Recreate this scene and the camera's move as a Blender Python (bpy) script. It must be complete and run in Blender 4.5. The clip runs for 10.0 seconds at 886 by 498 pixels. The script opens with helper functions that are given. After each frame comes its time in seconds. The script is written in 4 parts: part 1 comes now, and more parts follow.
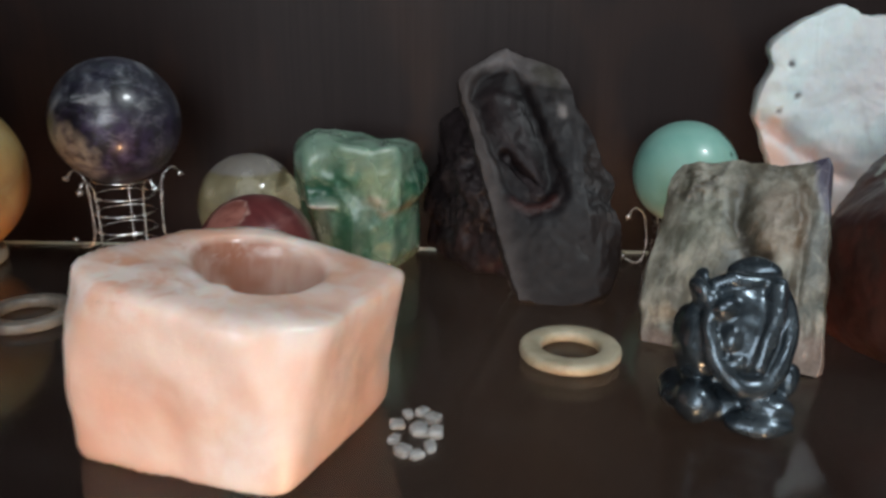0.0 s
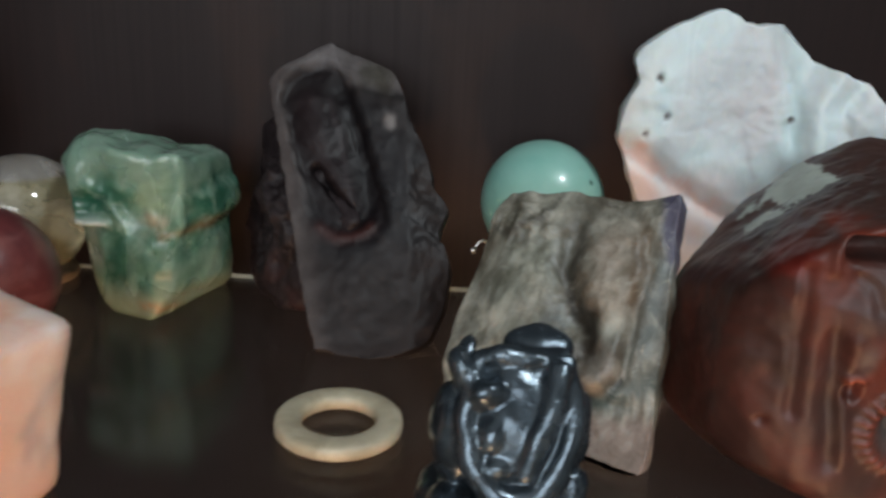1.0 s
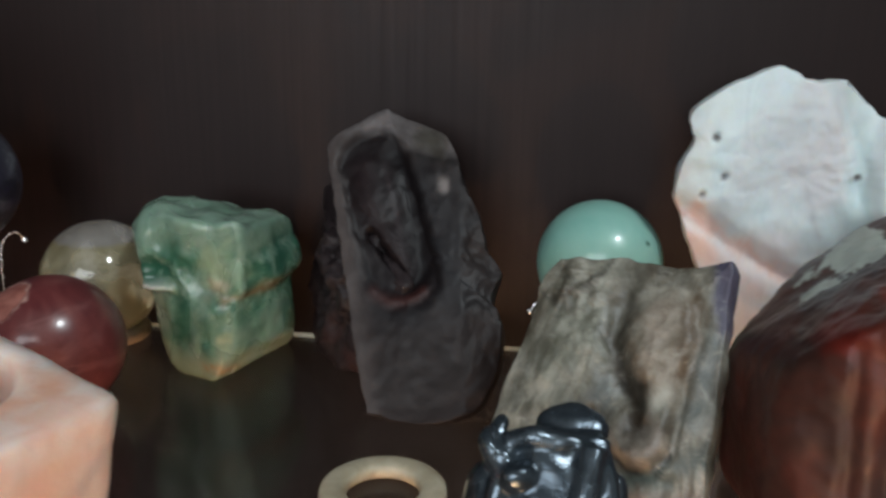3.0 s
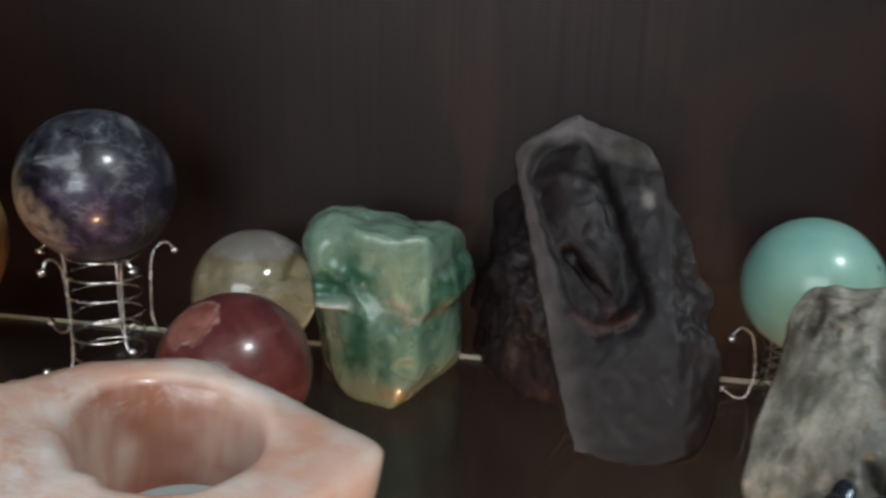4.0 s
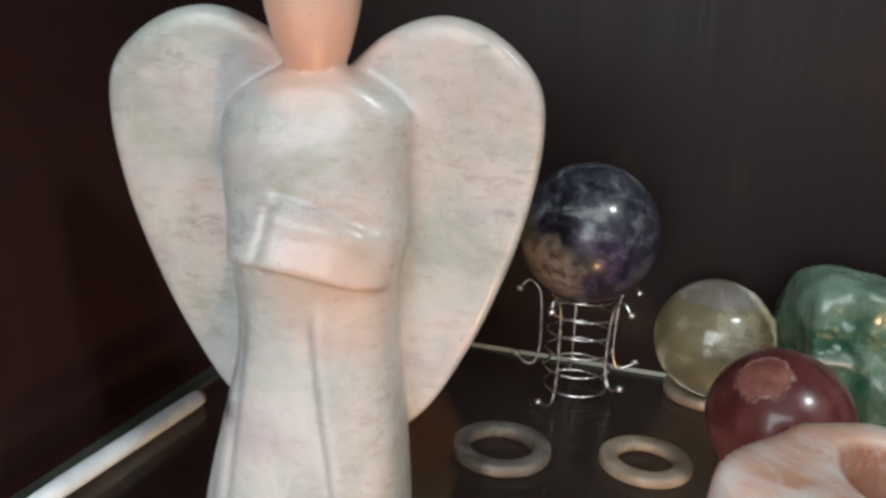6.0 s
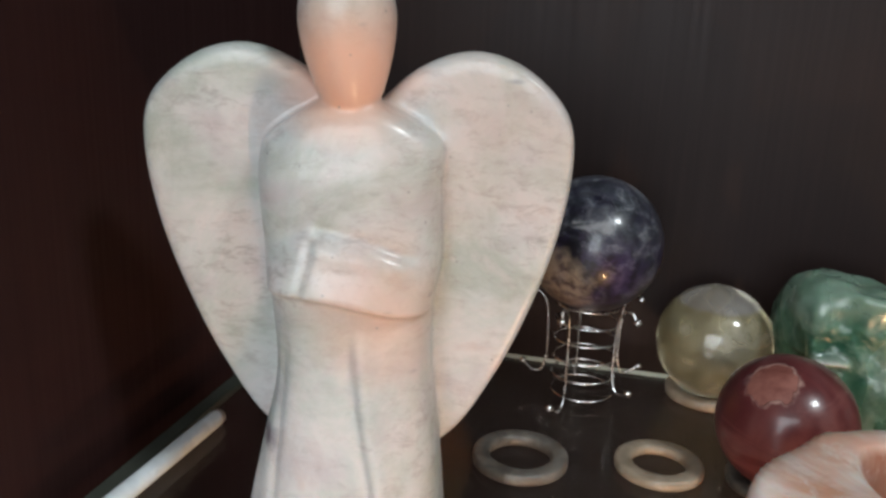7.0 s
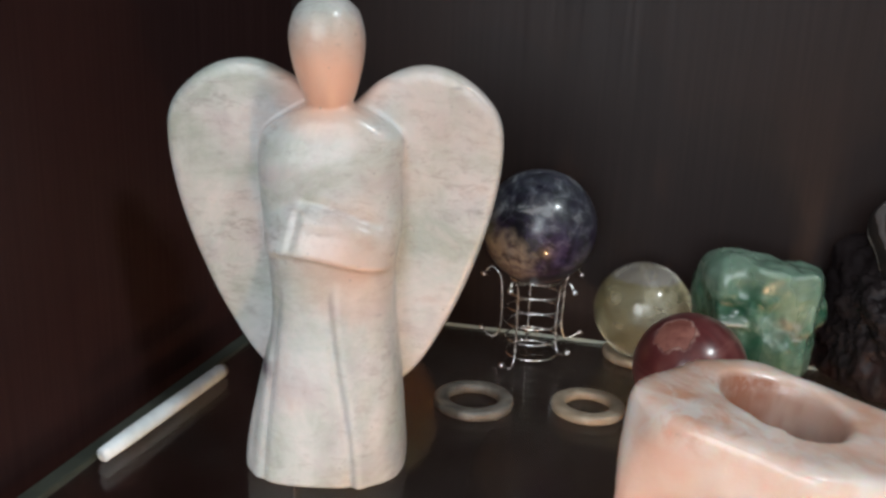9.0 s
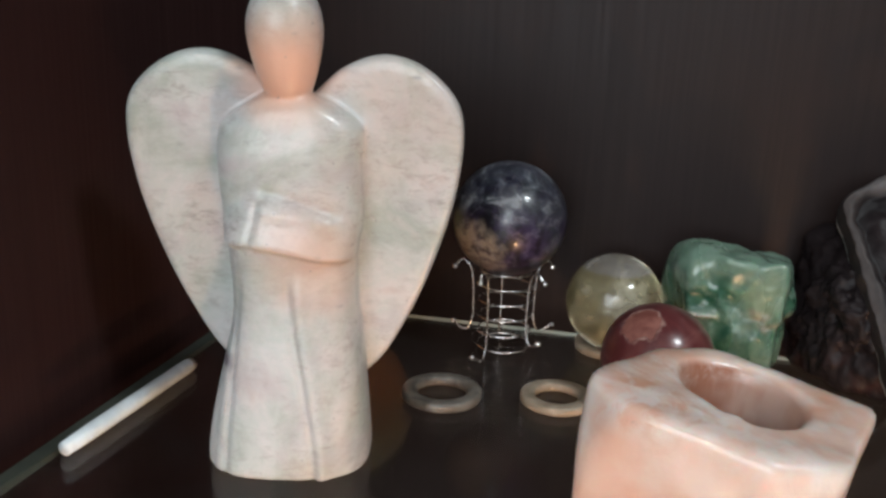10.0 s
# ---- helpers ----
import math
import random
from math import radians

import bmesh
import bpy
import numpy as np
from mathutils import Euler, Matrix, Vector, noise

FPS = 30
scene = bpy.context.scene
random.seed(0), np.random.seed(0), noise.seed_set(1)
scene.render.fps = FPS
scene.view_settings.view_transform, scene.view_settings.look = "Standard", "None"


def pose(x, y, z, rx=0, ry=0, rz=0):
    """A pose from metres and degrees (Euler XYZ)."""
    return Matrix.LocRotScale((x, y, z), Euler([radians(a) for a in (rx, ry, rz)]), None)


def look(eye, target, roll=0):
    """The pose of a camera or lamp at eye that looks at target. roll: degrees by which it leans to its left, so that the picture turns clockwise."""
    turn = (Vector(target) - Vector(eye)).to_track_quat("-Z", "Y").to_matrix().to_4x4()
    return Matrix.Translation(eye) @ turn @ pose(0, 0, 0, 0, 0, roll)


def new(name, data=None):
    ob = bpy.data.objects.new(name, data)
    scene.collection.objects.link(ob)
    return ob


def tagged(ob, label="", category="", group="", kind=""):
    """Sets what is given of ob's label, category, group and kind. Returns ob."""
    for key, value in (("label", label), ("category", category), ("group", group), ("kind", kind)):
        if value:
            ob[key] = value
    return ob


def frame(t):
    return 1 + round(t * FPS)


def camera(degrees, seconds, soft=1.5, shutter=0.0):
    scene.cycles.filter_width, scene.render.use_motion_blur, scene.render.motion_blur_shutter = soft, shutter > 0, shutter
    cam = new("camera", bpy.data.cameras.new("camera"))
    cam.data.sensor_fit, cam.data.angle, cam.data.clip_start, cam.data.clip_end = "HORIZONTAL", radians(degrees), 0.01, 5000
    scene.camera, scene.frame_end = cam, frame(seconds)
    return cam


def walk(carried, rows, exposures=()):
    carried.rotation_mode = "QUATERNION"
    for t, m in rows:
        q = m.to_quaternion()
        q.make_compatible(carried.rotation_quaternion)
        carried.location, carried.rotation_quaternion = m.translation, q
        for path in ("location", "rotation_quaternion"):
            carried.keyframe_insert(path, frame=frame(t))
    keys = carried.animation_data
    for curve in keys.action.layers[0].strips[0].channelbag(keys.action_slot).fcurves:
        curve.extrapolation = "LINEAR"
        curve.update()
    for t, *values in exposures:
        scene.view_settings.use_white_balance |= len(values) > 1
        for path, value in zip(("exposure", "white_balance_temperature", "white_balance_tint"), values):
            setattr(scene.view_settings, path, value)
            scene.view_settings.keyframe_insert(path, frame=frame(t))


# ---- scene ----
cam = camera(55.5, 10.0, soft=2.8, shutter=0.3)
ROWS = [
    (0, (0.0231, -0.0442, 0.1344), (0.0164, 0.1458, 0.0724), 0.3),
    (0.5, (0.0339, 0.0052, 0.1338), (0.037, 0.1955, 0.0725), 2.2),
    (1, (0.0918, 0.0239, 0.1266), (0.0884, 0.2146, 0.0663), 3.2),
    (1.5, (0.1127, 0.0521, 0.1282), (0.1007, 0.2418, 0.066), 1.6),
    (2, (0.1212, 0.0359, 0.1308), (0.1066, 0.226, 0.0705), 0.4),
    (3.5, (0.0788, 0.0271, 0.1379), (0.0493, 0.2182, 0.0868), 1.5),
    (4, (0.0393, 0.0462, 0.1342), (0.0086, 0.2367, 0.0815), 1.5),
    (4.5, (0.003, 0.0374, 0.1342), (-0.0349, 0.2256, 0.0784), 1.8),
    (5, (-0.0304, 0.0258, 0.1352), (-0.0763, 0.2124, 0.0798), 2.1),
    (5.5, (-0.0616, 0.0158, 0.144), (-0.1124, 0.2015, 0.0897), 2.9),
    (6, (-0.101, -0.0051, 0.1499), (-0.1563, 0.18, 0.0982), 2.9),
    (7.5, (-0.1207, -0.0223, 0.1646), (-0.163, 0.1653, 0.1095), 1.9),
    (8, (-0.1187, -0.0454, 0.1638), (-0.1614, 0.1423, 0.1097), 1.7),
    (8.5, (-0.1026, -0.0746, 0.1681), (-0.1472, 0.1132, 0.1159), 1.8),
    (9, (-0.0914, -0.078, 0.1656), (-0.1361, 0.11, 0.1143), 2.3),
    (9.5, (-0.0841, -0.0788, 0.1643), (-0.1276, 0.1094, 0.1125), 2.4),
    (10, (-0.0804, -0.0748, 0.163), (-0.1234, 0.1135, 0.1113), 2.1),
]
walk(cam, [(t, look(eye, target, roll)) for t, eye, target, roll in ROWS])

# ---------- light ----------
world = bpy.data.worlds.new("world")
scene.world = world
world.use_nodes = True
world.node_tree.nodes["Background"].inputs[0].default_value = (0.55, 0.62, 0.7, 1)
world.node_tree.nodes["Background"].inputs[1].default_value = 0.09


def area_lamp(name, eye, target, width, height, watts, colour):
    lamp = bpy.data.lights.new(name, "AREA")
    lamp.shape, lamp.size, lamp.size_y = "RECTANGLE", width, height
    lamp.energy, lamp.color = watts, colour
    ob = new(name, lamp)
    ob.matrix_world = look(eye, target)
    return ob


area_lamp("ceiling_lamp", (0.95, -0.42, 1.5), (-0.02, 0.28, 0.05), 0.28, 0.22, 14.5, (0.87, 0.96, 1.0))
area_lamp("window_light", (-0.25, -2.05, 0.75), (-0.02, 0.3, 0.05), 1.5, 1.2, 35.0, (0.86, 0.94, 1.0))
area_lamp("low_lamp", (0.145, -0.24, -0.45), (-0.08, 0.28, 0.06), 0.018, 0.018, 1.2, (1.0, 0.56, 0.28))


# ---------- materials ----------
class Tree:
    """A small helper round a node material."""

    def __init__(self, name):
        self.material = bpy.data.materials.new(name)
        self.material.use_nodes = True
        self.tree = self.material.node_tree
        self.shader = self.tree.nodes["Principled BSDF"]
        self.coords = self.add("ShaderNodeTexCoord").outputs["Object"]

    def add(self, kind, **values):
        node = self.tree.nodes.new(kind)
        for key, value in values.items():
            setattr(node, key, value)
        return node

    def link(self, a, b):
        self.tree.links.new(a, b)

    def put(self, node, key, value):
        if isinstance(value, bpy.types.NodeSocket):
            self.link(value, node.inputs[key])
        else:
            node.inputs[key].default_value = value

    def mapped(self, scale=(1, 1, 1), place=(0, 0, 0), turn=(0, 0, 0)):
        node = self.add("ShaderNodeMapping")
        self.link(self.coords, node.inputs[0])
        node.inputs["Location"].default_value = place
        node.inputs["Rotation"].default_value = [radians(a) for a in turn]
        node.inputs["Scale"].default_value = scale
        return node.outputs[0]

    def noise(self, scale, detail=5.0, rough=0.55, distort=0.0, vector=None):
        node = self.add("ShaderNodeTexNoise")
        self.link(vector or self.coords, node.inputs["Vector"])
        for key, value in (("Scale", scale), ("Detail", detail), ("Roughness", rough), ("Distortion", distort)):
            node.inputs[key].default_value = value
        return node.outputs["Fac"]

    def cracks(self, scale, width=0.03, vector=None):
        node = self.add("ShaderNodeTexVoronoi", feature="DISTANCE_TO_EDGE")
        self.link(vector or self.coords, node.inputs["Vector"])
        node.inputs["Scale"].default_value = scale
        return self.ramp(node.outputs["Distance"], [(0.0, (1, 1, 1)), (width, (0, 0, 0))])

    def cells(self, scale, vector=None):
        node = self.add("ShaderNodeTexVoronoi")
        self.link(vector or self.coords, node.inputs["Vector"])
        node.inputs["Scale"].default_value = scale
        return node.outputs["Distance"]

    def ramp(self, fac, stops):
        node = self.add("ShaderNodeValToRGB")
        self.link(fac, node.inputs[0])
        ramp = node.color_ramp
        while len(ramp.elements) < len(stops):
            ramp.elements.new(0.5)
        for element, (place, colour) in zip(ramp.elements, stops):
            element.position, element.color = place, (*colour, 1)
        return node.outputs[0]

    def mix(self, fac, a, b, blend="MIX"):
        node = self.add("ShaderNodeMix", data_type="RGBA", blend_type=blend)
        for key, value in ((0, fac), (6, a), (7, b)):
            if isinstance(value, bpy.types.NodeSocket):
                self.link(value, node.inputs[key])
            else:
                node.inputs[key].default_value = value if key == 0 else (*value, 1)
        return node.outputs[2]

    def math(self, operation, a, b=0.0):
        node = self.add("ShaderNodeMath", operation=operation)
        for key, value in ((0, a), (1, b)):
            self.put(node, key, value)
        return node.outputs[0]

    def near(self, place, inner, outer, wobble=0.0, scale=60.0, flat=False):
        """1 within a distance of a point of the object, 0 farther off, with a ragged edge."""
        node = self.add("ShaderNodeVectorMath", operation="DISTANCE")
        self.link(self.mapped((1, 0, 1)) if flat else self.coords, node.inputs[0])
        node.inputs[1].default_value = place
        far = node.outputs["Value"]
        if wobble:
            far = self.math("ADD", far, self.math("MULTIPLY", self.math("SUBTRACT", self.noise(scale), 0.5), wobble))
        span = self.add("ShaderNodeMapRange")
        self.link(far, span.inputs[0])
        for key, value in ((1, inner), (2, outer), (3, 1.0), (4, 0.0)):
            span.inputs[key].default_value = value
        return span.outputs[0]

    def axis(self, index, low, high, wobble=0.0, scale=60.0):
        """0 to 1 along an axis of the object between two places."""
        node = self.add("ShaderNodeSeparateXYZ")
        self.link(self.coords, node.inputs[0])
        value = node.outputs[index]
        if wobble:
            value = self.math("ADD", value, self.math("MULTIPLY", self.math("SUBTRACT", self.noise(scale), 0.5), wobble))
        span = self.add("ShaderNodeMapRange")
        self.link(value, span.inputs[0])
        span.inputs[1].default_value, span.inputs[2].default_value = low, high
        return span.outputs[0]

    def painted(self, colour):
        """Lay the zones over the ground: stone colours plus painted light and shade."""
        node = self.add("ShaderNodeAttribute", attribute_name="zones")
        return self.mix(1.0, self.mix(node.outputs["Alpha"], colour, (0, 0, 0)), node.outputs["Color"], "ADD")

    def bump(self, height, strength=0.3, distance=0.001):
        node = self.add("ShaderNodeBump")
        node.inputs["Strength"].default_value, node.inputs["Distance"].default_value = strength, distance
        self.link(height, node.inputs["Height"])
        self.link(node.outputs[0], self.shader.inputs["Normal"])

    def done(self, colour, rough=0.4, **more):
        if isinstance(colour, bpy.types.NodeSocket):
            self.link(colour, self.shader.inputs["Base Color"])
        else:
            self.shader.inputs["Base Color"].default_value = (*colour, 1)
        self.put(self.shader, "Roughness", rough)
        for key, value in more.items():
            self.put(self.shader, key.replace("_", " "), value)
        return self.material


def soft_stone(tree, weight, size, tint=(1.0, 0.6, 0.4)):
    tree.shader.inputs["Subsurface Weight"].default_value = weight
    tree.shader.inputs["Subsurface Scale"].default_value = size
    tree.shader.inputs["Subsurface Radius"].default_value = tint


def dark_wood(name, grain_axis, tint=(1.0, 1.0, 1.0)):
    t = Tree(name)
    scale = [1, 1, 1]
    scale[grain_axis] = 0.02
    streak = t.noise(420, 4, 0.6, 0.2, t.mapped(scale))
    broad = t.noise(5, 3, 0.5)
    colour = t.mix(broad, t.ramp(streak, [(0.3, (0.0105, 0.0052, 0.0043)), (0.55, (0.0145, 0.0076, 0.0064)), (0.75, (0.0185, 0.0100, 0.0084))]), (0.0118, 0.0062, 0.0053))
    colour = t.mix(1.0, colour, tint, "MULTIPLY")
    t.bump(streak, 0.2, 0.0004)
    return t.done(colour, t.ramp(streak, [(0.2, (0.56,) * 3), (0.8, (0.42,) * 3)]), Specular_IOR_Level=0.22)


# tint puts each panel's brightness into the colour: side wall raised, lower board dimmed
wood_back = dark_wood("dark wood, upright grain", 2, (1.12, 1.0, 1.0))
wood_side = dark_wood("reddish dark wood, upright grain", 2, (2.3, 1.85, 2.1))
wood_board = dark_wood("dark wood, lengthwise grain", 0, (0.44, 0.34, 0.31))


def make_glass():
    t = Tree("clear shelf glass with a film of dust")
    film = t.noise(14, 6, 0.65, 0.4)
    return t.done((0.64, 0.66, 0.64), t.ramp(film, [(0.3, (0.035,) * 3), (0.7, (0.10,) * 3)]), Transmission_Weight=t.ramp(film, [(0.3, (0.999,) * 3), (0.75, (0.991,) * 3)]), IOR=1.29)


shelf_glass = make_glass()


# pale colour carries the bright line where the back edge catches light
def make_frosted():
    t = Tree("ground glass edge")
    return t.done(t.ramp(t.noise(60), [(0.3, (0.30, 0.37, 0.34)), (0.7, (0.42, 0.46, 0.42))]), 0.7)


ground_edge = make_frosted()


# dimmer copy of the ground edge: the sides' shade is in the colour
def make_dark_edge():
    t = Tree("green-grey glass edge, dimmed for the unlit sides")
    return t.done(t.ramp(t.noise(40), [(0.3, (0.045, 0.052, 0.042)), (0.7, (0.085, 0.092, 0.074))]), 0.45)


dark_edge = make_dark_edge()


def make_wire():
    t = Tree("bright steel wire")
    return t.done((0.72, 0.71, 0.7), t.ramp(t.noise(300), [(0.3, (0.16,) * 3), (0.7, (0.3,) * 3)]), Metallic=1.0)


steel = make_wire()


def make_angel_stone():
    t = Tree("pale polished soapstone")
    cloud = t.noise(30, 7, 0.68, 0.5)
    flecks = t.noise(230, 8, 0.74, 0.4, t.mapped((0.6, 0.9, 1.4), turn=(0, 12, 0)))
    zone = t.noise(24, 3, 0.5, 0.3)
    base = t.ramp(cloud, [(0.30, (0.55, 0.47, 0.45)), (0.42, (0.61, 0.59, 0.58)), (0.52, (0.52, 0.545, 0.52)), (0.62, (0.41, 0.445, 0.405)), (0.76, (0.61, 0.57, 0.56))])
    base = t.mix(t.ramp(t.noise(52, 4, 0.6, 0.5), [(0.5, (0, 0, 0)), (0.68, (0.5,) * 3)]), base, (0.44, 0.39, 0.41))
    grey = t.mix(t.math("MULTIPLY", t.ramp(flecks, [(0.50, (0, 0, 0)), (0.66, (0.75,) * 3)]), t.ramp(zone, [(0.38, (0.25,) * 3), (0.58, (1, 1, 1))])), base, (0.33, 0.30, 0.29))
    peach = t.mix(t.math("MULTIPLY", t.near((0.0, -0.005, 0.1465), 0.011, 0.024, 0.006), 0.95), grey, (0.76, 0.44, 0.32))
    peach = t.mix(t.math("MULTIPLY", t.near((0.012, -0.022, 0.082), 0.006, 0.026, 0.010), 0.65), peach, (0.72, 0.44, 0.33))
    spot = t.mix(t.near((-0.0205, 0.0, 0.041), 0.0006, 0.0042, 0.005, 300, True), peach, (0.16, 0.13, 0.15))
    pits = t.cells(130)
    blush = t.mix(t.math("MULTIPLY", t.ramp(t.noise(18, 3, 0.5, 0.5), [(0.44, (0, 0, 0)), (0.62, (0.28,) * 3)]), t.axis(0, -0.014, 0.012)), spot, (0.68, 0.47, 0.38))
    colour = t.mix(t.ramp(pits, [(0.02, (0.7,) * 3), (0.07, (0, 0, 0))]), blush, (0.26, 0.24, 0.24))
    dashes = t.math("MULTIPLY", t.ramp(t.cells(90, t.mapped((0.45, 0.8, 1.5), turn=(0, 8, 0))), [(0.06, (0.75,) * 3), (0.15, (0, 0, 0))]), t.ramp(t.noise(40, 3), [(0.5, (0, 0, 0)), (0.6, (1, 1, 1))]))
    colour = t.mix(dashes, colour, (0.22, 0.19, 0.19))
    soft_stone(t, 0.3, 0.004, (1.0, 0.82, 0.7))
    t.bump(t.math("ADD", t.noise(55, 3), t.math("MULTIPLY", flecks, 0.25)), 0.16, 0.0012)
    return t.done(colour, t.ramp(cloud, [(0.3, (0.38,) * 3), (0.7, (0.52,) * 3)]), Coat_Weight=0.45, Coat_Roughness=0.2)


angel_stone = make_angel_stone()


def make_salt():
    t = Tree("peach selenite")
    band = t.noise(24, 5, 0.55, 0.25, t.mapped((1, 1, 0.8), turn=(0, 18, 10)))
    fine = t.noise(120, 6, 0.6, 0.3, t.mapped((1, 1, 0.3)))
    colour = t.ramp(band, [(0.32, (0.74, 0.38, 0.26)), (0.44, (0.79, 0.49, 0.38)), (0.54, (0.82, 0.60, 0.51)), (0.64, (0.87, 0.77, 0.73))])
    colour = t.mix(t.math("MULTIPLY", fine, 0.25), colour, (0.80, 0.55, 0.44))
    top = t.axis(2, 0.046, 0.054, 0.006)
    colour = t.painted(colour)
    frost = t.math("MULTIPLY", t.ramp(t.noise(58, 7, 0.66, 0.6), [(0.50, (0, 0, 0)), (0.60, (0.7,) * 3)]), top)
    colour = t.mix(frost, colour, (0.84, 0.76, 0.72))
    stain = t.math("MULTIPLY", t.ramp(t.noise(75, 6, 0.66, 0.8), [(0.54, (0, 0, 0)), (0.66, (0.6,) * 3)]), top)
    colour = t.mix(stain, colour, (0.66, 0.34, 0.22))
    specks = t.ramp(t.noise(150, 5, 0.7), [(0.64, (0, 0, 0)), (0.72, (0.5,) * 3)])
    colour = t.mix(t.math("MULTIPLY", specks, top), colour, (0.36, 0.26, 0.2))
    soft_stone(t, 0.5, 0.007, (1.0, 0.5, 0.33))
    t.bump(t.math("ADD", t.noise(70, 6, 0.6), t.math("MULTIPLY", fine, 0.5)), 0.4, 0.0016)
    return t.done(colour, t.ramp(band, [(0.3, (0.30,) * 3), (0.7, (0.48,) * 3)]), Coat_Weight=0.5, Coat_Roughness=0.2)


salt_stone = make_salt()


def make_fluorite():
    t = Tree("green fluorite")
    cloud = t.noise(34, 4, 0.5, 0.5, t.mapped((1.5, 1.5, 0.8)))
    colour = t.ramp(cloud, [(0.30, (0.020, 0.095, 0.060)), (0.44, (0.055, 0.165, 0.110)), (0.56, (0.125, 0.26, 0.180)), (0.68, (0.28, 0.40, 0.30))])
    colour = t.painted(colour)
    colour = t.mix(t.ramp(t.noise(110, 7, 0.68, 0.5), [(0.5, (0, 0, 0)), (0.66, (0.5,) * 3)]), colour, (0.36, 0.48, 0.38))
    soft_stone(t, 0.4, 0.006, (0.6, 1.0, 0.75))
    t.bump(t.math("ADD", t.noise(90, 3), t.math("MULTIPLY", t.cells(120), 0.6)), 0.30, 0.0014)
    return t.done(colour, t.ramp(cloud, [(0.3, (0.14,) * 3), (0.7, (0.36,) * 3)]), Transmission_Weight=0.3, IOR=1.43, Coat_Weight=0.35, Coat_Roughness=0.08)


fluorite = make_fluorite()


def make_agate(name, ground, pale, red, eye):
    """Dull grey rock with a long dark banded eye on its cut face."""
    t = Tree(name)
    cloud = t.noise(60, 6, 0.62, 0.5)
    colour = t.ramp(cloud, [(0.3, ground), (0.7, pale)])
    colour = t.mix(t.math("MULTIPLY", t.ramp(t.noise(35, 4), [(0.5, (0, 0, 0)), (0.7, (0.7,) * 3)]), t.axis(2, 0.03, 0.004, 0.01)), colour, red)
    mottle = t.noise(170, 7, 0.7, 0.5)
    colour = t.mix(t.ramp(mottle, [(0.46, (0, 0, 0)), (0.66, (0.35,) * 3)]), colour, [c * 1.3 for c in pale])
    if eye:
        colour = t.mix(t.ramp(t.noise(210, 6, 0.65), [(0.40, (0.45,) * 3), (0.62, (0, 0, 0))]), t.painted(colour), t.mix(1.0, t.painted(colour), (0.55, 0.5, 0.5), "MULTIPLY"))
    t.bump(t.noise(160, 6, 0.6), 0.28, 0.0012)
    return t.done(colour, t.ramp(cloud, [(0.3, (0.40,) * 3), (0.7, (0.60,) * 3)]), Specular_IOR_Level=0.2)


agate = make_agate("grey agate with a dark eye", (0.0108, 0.0076, 0.0072), (0.028, 0.0222, 0.0215), (0.045, 0.022, 0.02), True)
agate_rind = make_agate("dark agate rind", (0.009, 0.006, 0.0065), (0.034, 0.025, 0.026), (0.11, 0.028, 0.018), False)


def make_labradorite():
    t = Tree("smoky grey feldspar")
    cloud = t.noise(62, 5, 0.58, 0.15, t.mapped((1.2, 1, 0.65)))
    colour = t.ramp(cloud, [(0.27, (0.035, 0.026, 0.018)), (0.41, (0.105, 0.092, 0.070)), (0.52, (0.18, 0.168, 0.136)), (0.62, (0.34, 0.315, 0.26)), (0.80, (0.13, 0.098, 0.062))])
    colour = t.painted(colour)
    grain = t.noise(190, 8, 0.72, 0.6)
    colour = t.mix(t.ramp(grain, [(0.36, (0.6,) * 3), (0.52, (0, 0, 0))]), colour, t.mix(1.0, colour, (0.50, 0.46, 0.40), "MULTIPLY"))
    colour = t.mix(t.ramp(grain, [(0.54, (0, 0, 0)), (0.68, (0.45,) * 3)]), colour, (0.36, 0.35, 0.30))
    soft_stone(t, 0.1, 0.004)
    t.bump(t.noise(130, 7, 0.62, 0.2), 0.45, 0.0014)
    return t.done(colour, t.ramp(cloud, [(0.3, (0.36,) * 3), (0.7, (0.55,) * 3)]), Coat_Weight=0.06, Coat_Roughness=0.25)


labradorite = make_labradorite()


def make_hematite():
    t = Tree("polished blue-black hematite")
    cloud = t.noise(70, 4)
    t.bump(t.noise(170, 5, 0.6), 0.35, 0.0012)
    return t.done(t.ramp(cloud, [(0.3, (0.030, 0.042, 0.054)), (0.7, (0.105, 0.132, 0.155))]), t.ramp(t.noise(140, 5), [(0.35, (0.15,) * 3), (0.65, (0.32,) * 3)]), Metallic=0.75, Coat_Weight=0.2, Coat_Roughness=0.14)


hematite = make_hematite()


def make_jasper():
    t = Tree("carved red jasper")
    cloud = t.noise(34, 6, 0.62, 0.6)
    colour = t.ramp(cloud, [(0.28, (0.026, 0.0115, 0.009)), (0.45, (0.043, 0.0170, 0.013)), (0.6, (0.072, 0.0180, 0.012)), (0.78, (0.048, 0.026, 0.022))])
    colour = t.painted(colour)
    colour = t.mix(t.ramp(t.noise(130, 7, 0.7), [(0.54, (0, 0, 0)), (0.7, (0.35,) * 3)]), colour, (0.024, 0.012, 0.010))
    t.bump(t.noise(110, 6, 0.65), 0.12, 0.0012)
    return t.done(colour, t.ramp(cloud, [(0.3, (0.34,) * 3), (0.7, (0.52,) * 3)]), Specular_IOR_Level=0.35)


jasper = make_jasper()


